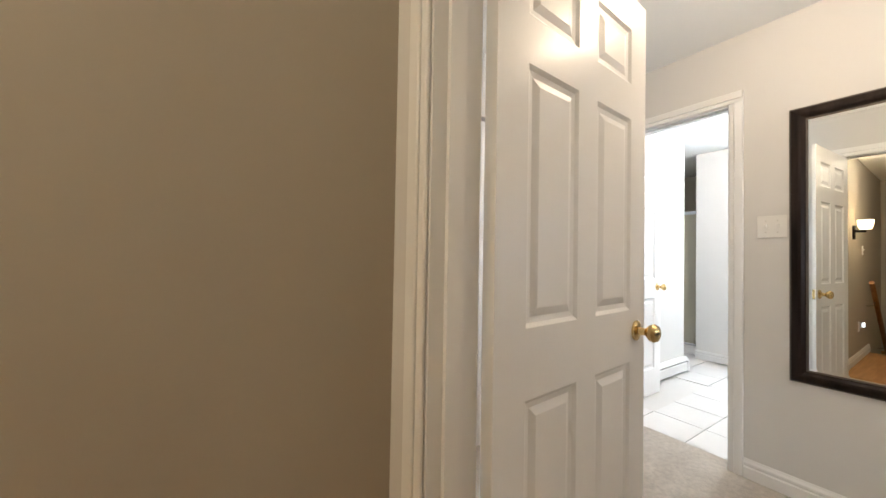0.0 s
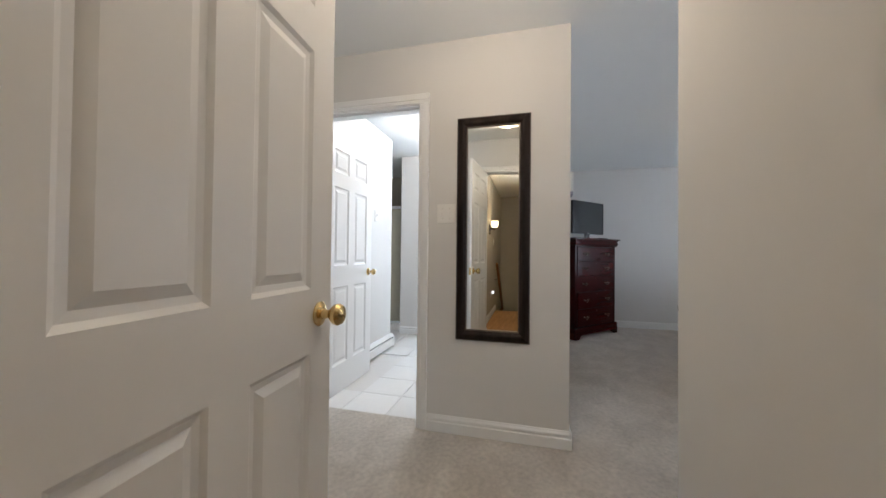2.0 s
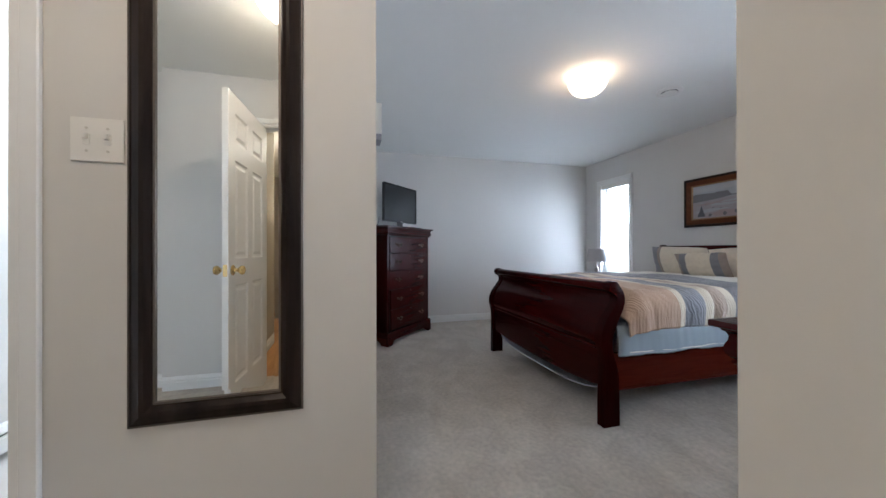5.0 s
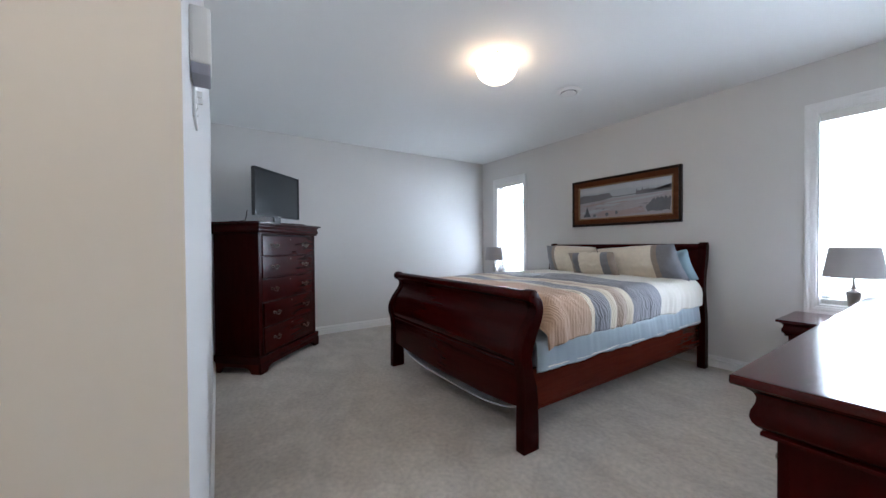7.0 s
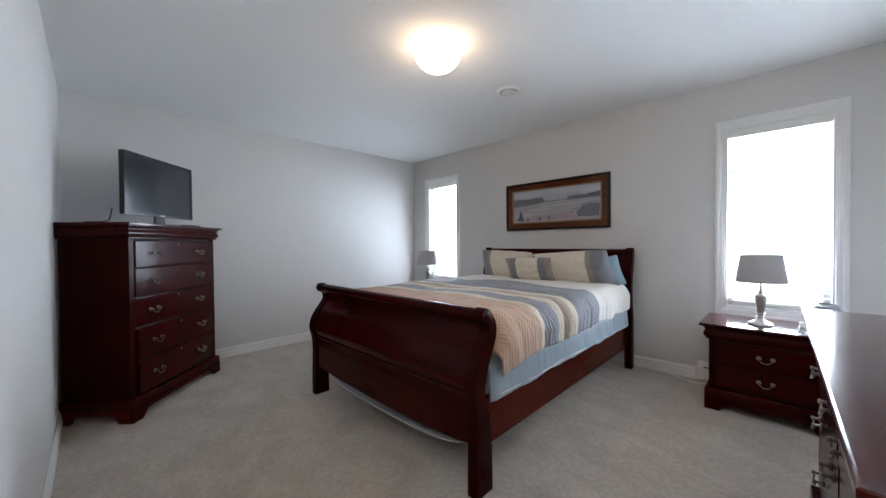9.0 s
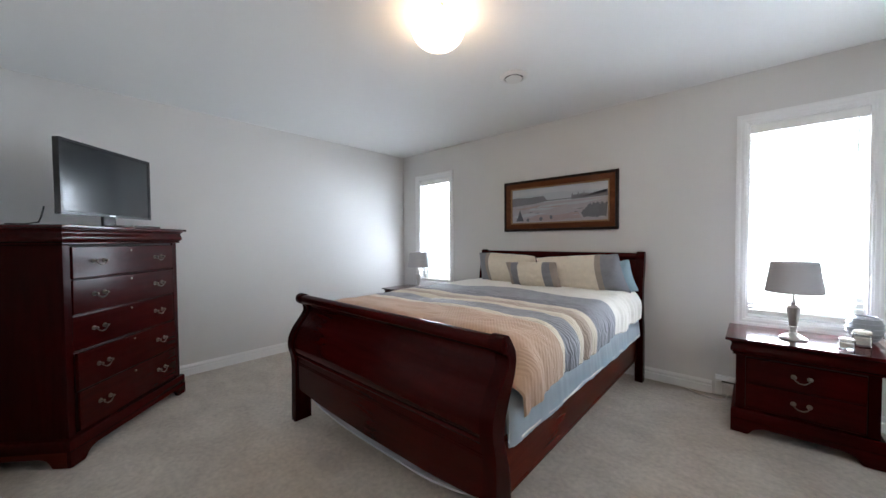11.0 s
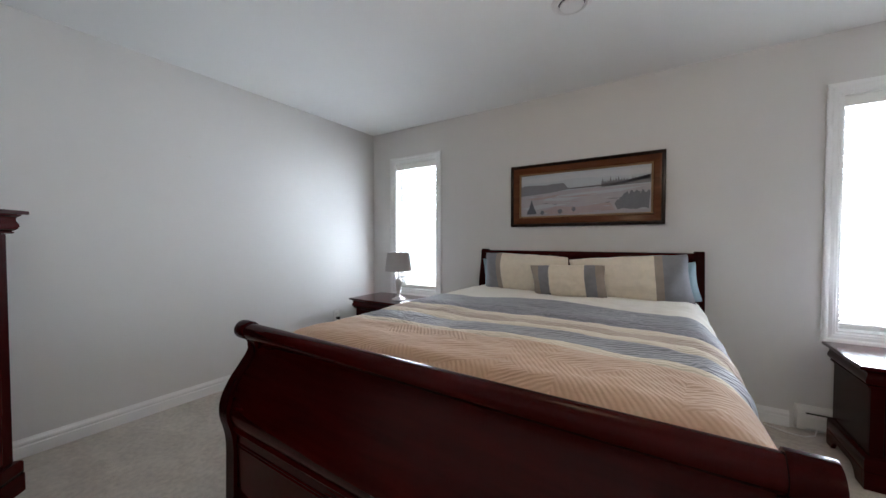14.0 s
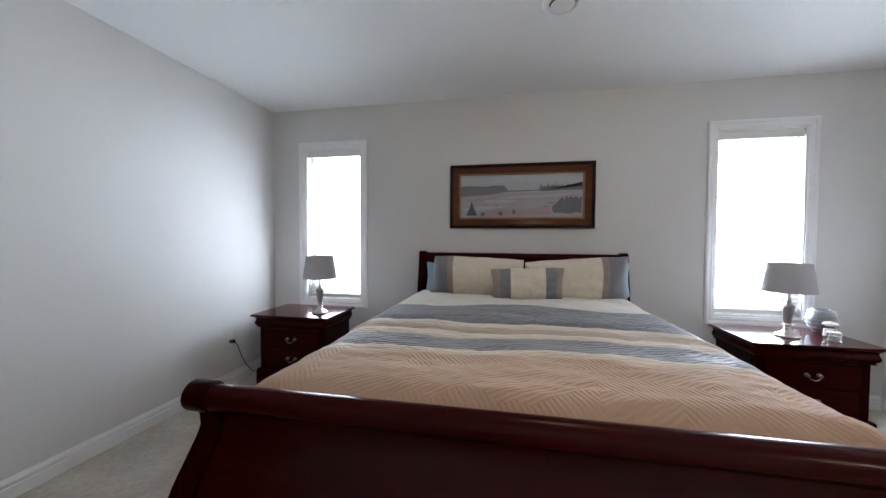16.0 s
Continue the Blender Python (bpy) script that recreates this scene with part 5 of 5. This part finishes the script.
def draped(name, bands, label, category, half, top, drop, ripple, seed, radius, cols=120, flare=0.0, step=0.0135, foot=0.0, tail=0.15, skew=0.0, shift=0.0):
    """A cover laid over the bed in sewn bands: across the bed it runs over the top, round the edge and down each side.
    bands: (part name, first y, last y, material, relief), from head to foot."""
    ob = thing(name, pose(0, 0, 0), label, category)
    cx = 4.162 + shift
    arc = radius * math.pi / 2
    S = (half - radius) + arc + drop
    y_end = bands[-1][2]
    for band, ya, yb, mat, puff in bands:
        bm = bmesh.new()
        grid = []
        rows = max(3, int((yb - ya) / step))
        for j in range(rows + 1):
            yy = ya + (yb - ya) * j / rows
            tailing = max(0.0, 1 - (y_end - yy) / 0.20)
            row = []
            for i in range(cols + 1):
                s = -S + 2 * S * i / cols
                a, sg = abs(s), (1 if s > 0 else -1)
                y = yy + 0.022 * noise.noise((s * 2.6, yy * 0.5, seed + 20)) * (1 if ya > bands[0][1] or j else 0)
                if a < half - radius:
                    x, z, side = a, top, 0.0
                elif a < half - radius + arc:
                    t = (a - (half - radius)) / radius
                    x, z, side = half - radius + radius * math.sin(t), top - radius * (1 - math.cos(t)), t / (math.pi / 2)
                else:
                    d = a - (half - radius + arc)
                    x, z, side = half + flare * d, top - radius - d, 1.0
                wave = noise.noise((s * 2.2 + seed, yy * 2.0, seed)) * 0.018 + noise.noise((s * 5.0, yy * 9.0, seed + 3)) * 0.008
                fold = noise.noise((sg * 7.0 + seed, yy * 9.0, s * 0.8)) * ripple * side + noise.noise((sg * 3.0, yy * 26.0, s * 1.2 + seed)) * ripple * 0.6 * side
                fine = noise.noise((s * 18.0, yy * 30.0, seed + 9)) * 0.003 + abs(noise.noise((s * 7.0 + yy * 5, yy * 22.0, seed + 5))) * 0.006
                edge = min(1.0, min(yy - ya, yb - yy) / 0.03)
                lift = puff * edge
                z += wave * (1 - side * 0.7) + fine + 0.016 * (1 - (x / half) ** 2) + lift * (1 - side)
                x += fold + wave * side * 0.5 + lift * side + foot * max(0.0, 1 - (y_end - yy) / 0.7) * side
                if side >= 1.0:
                    z += 0.016 * noise.noise((yy * 5, sg * 2.0, seed))
                z -= tail * tailing ** 2.2 * (1 - 0.85 * side)
                y += skew * max(0.0, a - (half - radius)) * math.sin(math.pi * (yy - bands[0][1]) / (y_end - bands[0][1]))
                row.append(bm.verts.new((cx + sg * x, y, z)))
            grid.append(row)
        for a, b in zip(grid, grid[1:]):
            for i in range(cols):
                bm.faces.new((a[i], a[i + 1], b[i + 1], b[i]))
        ret = bmesh.ops.extrude_face_region(bm, geom=bm.faces[:])
        for v in [v for v in ret["geom"] if isinstance(v, bmesh.types.BMVert)]:
            v.co -= Vector(((v.co.x - cx) * 0.012, 0, 0.010))
        part(band, bm, mat, ob, smooth=True)
    return ob


draped("comforter", [("head_band", -3.41, -2.72, Q_WHITE, 0.0), ("slate_band", -2.72, -2.40, Q_BLUE, 0.003), ("ruched_band", -2.40, -2.295, Q_RUCHE, 0.006), ("cream_band", -2.295, -2.22, Q_CREAM, 0.004),
                     ("taupe_band", -2.22, -2.125, Q_TAUPE, 0.004), ("cream_band", -2.125, -2.04, Q_CREAM, 0.003), ("slate_band", -2.04, -1.88, Q_BLUE, 0.003), ("cream_band", -1.88, -1.822, Q_CREAM, 0.004),
                     ("quilted_panel", -1.822, -1.372, Q_TAN, 0.006)],
       "quilted comforter striped tan, cream and slate blue, spread over the bed", "comforter", 0.860, 0.790, 0.080, 0.024, 2.0, 0.140, cols=140, foot=0.03, tail=0.165, skew=0.22, shift=0.016)
cover = draped("box_spring_cover", [("satin_sheet", -3.394, -1.345, BLUESATIN, 0.010)], "rumpled blue satin box spring cover under the comforter", "bed cover",
       0.818, 0.600, 0.120, 0.004, 7.0, 0.06, cols=90, flare=0.08, tail=0.0)
for s in (-1, 1):
    run = [(4.162 + s * (0.834 + 0.010 * noise.noise((y * 4.0, s, 3))), y, 0.432 + 0.010 * noise.noise((y * 6.0, s * 2.0, 1))) for y in [-3.36 + 0.04 * k for k in range(50)]]
    part("piping", tube(bmesh.new(), run, 0.0045, 6), SHEET, cover, "white piping along the hem", smooth=True)


def mattress():
    ob = thing("mattress", pose(4.162, -3.534, 0), "thick mattress hidden under the covers", "mattress")
    part("mattress", boxes((-0.74, 0.74, 0.13, 2.08, 0.50, 0.725), bevel=0.05, segs=4), SHEET, ob, smooth=True)
    part("box_spring", boxes((-0.755, 0.755, 0.13, 2.09, 0.265, 0.49), bevel=0.02), BOXSPRING, ob)


mattress()


def pillow(name, m, w, h, t, mat, label, seed, slump=0.0):
    ob = thing(name, m, label, "pillow")
    n, k = 34, 24
    bm = bmesh.new()
    sheets = []
    for side in (-1, 1):
        grid = []
        for j in range(k + 1):
            v = -1 + 2 * j / k
            row = []
            for i in range(n + 1):
                u = -1 + 2 * i / n
                fat = ((1 - abs(u) ** 3.2) * (1 - abs(v) ** 2.6)) ** 0.62 if abs(u) < 1 and abs(v) < 1 else 0.0
                px = 1 - 0.060 * (1 - v * v) - (slump * v * abs(u) if u < 0 else 0.0) - 0.03 * (abs(u) * abs(v)) ** 6
                pz = 1 - 0.07 * (1 - u ** 4) - 0.06 * (abs(u) * abs(v)) ** 6 + 0.03 * noise.noise((u * 3, seed, v * 0.5))
                x, z = u * w / 2 * px, v * h / 2 * pz
                crease = 0.008 * noise.noise((u * 3.5 + seed, v * 3.5, side * 2.0)) + 0.004 * noise.noise((u * 9 + seed, v * 9, side))
                row.append(bm.verts.new((x, side * (t / 2 * fat) + crease * min(1.0, fat * 3), z)))
            grid.append(row)
        sheets.append(grid)
        for a, b in zip(grid, grid[1:]):
            for i in range(n):
                bm.faces.new((a[i], a[i + 1], b[i + 1], b[i]))
    bmesh.ops.remove_doubles(bm, verts=bm.verts, dist=0.0006)
    part("cover", bm, mat, ob, smooth=True)
    return ob


pillow("bed_pillow", pose(3.651, -3.319, 0.872, -24, 10, 0), 0.60, 0.31, 0.17, BLUEPILLOW, "plain blue pillow tucked behind a cream sham, dresser side", 1)
pillow("bed_pillow", pose(4.626, -3.324, 0.872, -24, -8, 0), 0.56, 0.30, 0.17, BLUEPILLOW, "plain blue pillow tucked behind a cream sham, corner side", 5)
pillow("bed_pillow", pose(3.760, -3.199, 0.915, -27, 4, 3), 0.73, 0.40, 0.20, SHAM_A, "cream sham with slate-blue end leaning on headboard, dresser side", 2, 0.06)
pillow("bed_pillow", pose(4.480, -3.199, 0.915, 27, 2, 177), 0.72, 0.40, 0.20, SHAM_A, "cream sham with slate-blue end leaning on headboard, corner side", 3, 0.13)
pillow("cushion", pose(4.111, -3.012, 0.908, -24, 2, 2), 0.495, 0.27, 0.13, CUSHIONCLOTH, "small cream cushion with blue and taupe bands before the shams", 4)


# ---- heaters ----
def heater(name, m, length, label):
    """An electric baseboard heater against a wall, its back at y = 0, looking along -y."""
    ob = thing(name, m, label, "heater")
    prof = [(0, 0.030), (-0.050, 0.030), (-0.055, 0.036), (-0.055, 0.105), (-0.050, 0.110), (-0.040, 0.110), (-0.040, 0.118), (-0.006, 0.118), (-0.006, 0.110), (0, 0.110)]
    part("shell", prism(bmesh.new(), prof, 0, 0.04, length - 0.04), PLASTIC, ob)
    part("hood", prism(bmesh.new(), [(0, 0.128), (-0.050, 0.128), (-0.052, 0.134), (-0.030, 0.160), (0, 0.160)], 0, 0.0, length), PLASTIC, ob)
    # Solid black strip fills the air slot to paint its shade.
    part("slot_shade", boxes((0.04, length - 0.04, -0.046, -0.002, 0.1185, 0.1275)), BLACKPLASTIC, ob, "dark strip painted as shade in the air slot")
    for a in (0.0, length - 0.04):
        part("end_cap", boxes((a, a + 0.0395, -0.058, -0.001, 0.022, 0.127), bevel=0.003), PLASTIC, ob)
    return ob


heater("baseboard_heater", pose(2.846, BACK, 0.001, 0, 0, 180), 0.80, "white electric baseboard heater behind the nightstand under the window")
heater("baseboard_heater", pose(3.72, 1.974, 0.001), 0.74, "white electric baseboard heater along the bathroom wall")


def floor_cord():
    ob = thing("lamp_cord", pose(0, 0, 0), "thin pale cord lying on the carpet by the heater", "power cord")
    part("cord", tube(bmesh.new(), [(3.05, -3.57, 0.008), (2.97, -3.52, 0.006), (2.90, -3.48, 0.006), (2.83, -3.47, 0.006), (2.78, -3.48, 0.02), (2.765, -3.51, 0.05)], 0.0035, 6), PLASTIC, ob, smooth=True)


floor_cord()


# ---- bathroom ----
def shower():
    ob = thing("shower_enclosure", pose(5.30, 2.16, 0), "frosted glass shower enclosure with chrome rails and tiled curb", "shower")
    part("curb", boxes((0.0, 0.10, 0, 1.20, -0.006, 0.10), bevel=0.008), TILE, ob, "tiled curb")
    part("header", boxes((0.03, 0.07, 0.0, 1.20, 1.745, 1.785), bevel=0.004), CHROME, ob)
    for y in (0.0, 0.30, 0.90, 1.17):
        part("rail", boxes((0.035, 0.065, y, y + 0.03, 0.10, 1.745), bevel=0.003), CHROME, ob)
    part("sill_rail", boxes((0.035, 0.065, 0.03, 1.17, 0.10, 0.125)), CHROME, ob)
    for a, b in ((0.03, 0.30), (0.33, 0.90), (0.93, 1.17)):
        part("glass_panel", boxes((0.047, 0.053, a, b, 0.125, 1.745)), FROSTED, ob, "frosted glass panel").visible_shadow = False


shower()
structure("wall_shower", boxes((6.38, 6.5, 2.12, 3.4, 0, CEIL), (5.27, 6.38, 2.0, 2.12, 0, CEIL)), material("shower_tile", (0.50, 0.45, 0.34), 0.35, vary=0.06, vscale=8), "tan tiled shower wall")


def bath_window():
    ob = thing("window_bath", pose(5.15, (QY0 + QY1) / 2, QZ0, 0, 0, -90), "white framed bathroom window, bright with daylight", "window")
    ob["kind"] = "structure"
    w, h = QY1 - QY0, QZ1 - QZ0
    part("window_casing", frame_loop(bmesh.new(), w + 0.128, h + 0.128, [(0, 0.001), (0, 0.016), (0.022, 0.017), (0.030, 0.012), (0.064, 0.008), (0.064, 0.001)], -0.064), TRIM, ob)
    part("window_frame", frame_loop(bmesh.new(), w, h, [(0, -0.05), (0, -0.10), (0.045, -0.10), (0.045, -0.06)]), PLASTIC, ob)
    part("pane", boxes((-w / 2 + 0.04, w / 2 - 0.04, 0.078, 0.082, 0.04, h - 0.04)), GLASS, ob).visible_shadow = False


bath_window()

# ---- hallway ----


def sconce():
    ob = thing("wall_sconce", pose(-1.0, 1.0595, 1.50), "lit wall sconce with a dark bracket throwing a warm glow", "wall lamp")
    part("bracket", boxes((-0.035, 0.035, -0.020, 0, -0.06, 0.10), (-0.020, 0.020, -0.10, -0.020, 0.02, 0.05), bevel=0.004), BLACKPLASTIC, ob, "dark metal bracket")
    bm = lathe(bmesh.new(), [(0, 0.05), (0.045, 0.055), (0.060, 0.10), (0.066, 0.16), (0.063, 0.16), (0.056, 0.10), (0, 0.06)], 20, 0, -0.095)
    part("shade", bm, SCONCEGLOW, ob, "glowing glass shade", smooth=True).visible_shadow = False


sconce()


def handrail():
    ob = thing("stair_handrail", pose(0, 0, 0), "oak handrail on brackets running down the stair wall", "handrail")
    part("rail", tube(bmesh.new(), [(-1.62, 0.985, 0.93), (-1.70, 0.985, 0.88), (-3.05, 0.985, -0.12), (-3.10, 1.03, -0.15)], 0.024, 12), OAKRAIL, ob, smooth=True)
    for x, z in ((-1.88, 0.675), (-2.85, 0.005)):
        part("bracket", tube(bmesh.new(), [(x, 0.985, z), (x, 0.99, z - 0.05), (x, 1.055, z - 0.06)], 0.006, 8), OLDBRASS, ob, "aged brass bracket", smooth=True)


handrail()


# ---- outside ----
def haze_material():
    """Daylight far brighter than the room: white sky over a washed-out green garden."""
    m = glow_material("bright_haze", (0.93, 0.97, 1.0), 1.7)
    n, l = m.node_tree.nodes, m.node_tree.links
    b = n["Principled BSDF"]
    tc = n.new("ShaderNodeTexCoord")
    sep = n.new("ShaderNodeSeparateXYZ")
    l.new(tc.outputs["Object"], sep.inputs[0])
    no = n.new("ShaderNodeTexNoise")
    no.inputs["Scale"].default_value, no.inputs["Detail"].default_value = 1.6, 5.0
    l.new(tc.outputs["Object"], no.inputs["Vector"])
    k = n.new("ShaderNodeMath")
    k.operation = "MULTIPLY_ADD"
    k.inputs[1].default_value = 1.6
    l.new(no.outputs[0], k.inputs[0])
    l.new(sep.outputs[2], k.inputs[2])
    ramp = n.new("ShaderNodeValToRGB")
    ramp.color_ramp.elements[0].position, ramp.color_ramp.elements[0].color = 0.46, (0.40, 0.46, 0.39, 1)
    ramp.color_ramp.elements[1].position, ramp.color_ramp.elements[1].color = 0.70, (0.93, 0.97, 1.0, 1)
    mr = n.new("ShaderNodeMapRange")
    mr.inputs[1].default_value, mr.inputs[2].default_value = -1.0, 3.5
    l.new(k.outputs[0], mr.inputs[0])
    l.new(mr.outputs[0], ramp.inputs[0])
    l.new(ramp.outputs[0], b.inputs["Emission Color"])
    return m


structure("backdrop", boxes((-14, 22, -8.3, -8.1, -0.6, 14)), haze_material(), "bright overcast haze over a pale garden")


# ---- floor tiles, last ----
def bath_tiles():
    floor = bpy.data.objects["floor_bath"]
    p, g = 0.335, 0.0025
    full = bpy.data.meshes.new("tile")
    bm = add_box(bmesh.new(), -p / 2 + g, p / 2 - g, -p / 2 + g, p / 2 - g, -0.008, 0.0, bevel=0.0012, segs=1)
    bm.to_mesh(full)
    bm.free()
    full.materials.append(TILE)
    for i in range(8):
        for j in range(-4, 5):
            x, y = 3.18 + p / 2 + i * p, 1.66 + p / 2 + j * p
            if x + p / 2 > 5.16 and y < 2.0:
                continue
            if y + p / 2 > 1.97 and x < 4.3:
                continue
            t = new("tile", full)
            t.parent, t.location = floor, (x, y, 0)
    for j in range(-3, 1):
        y0, y1 = 1.66 + j * p, 1.66 + (j + 1) * p
        y0, y1 = (max(y0, BY0 + 0.019), min(y1, BY1 - 0.019))
        if y1 - y0 > 0.03:
            bm = add_box(bmesh.new(), 2.862, 3.18 - g, y0 + g, y1 - g, -0.008, 0.0, bevel=0.0012, segs=1)
            part("tile", bm, TILE, floor)


bath_tiles()
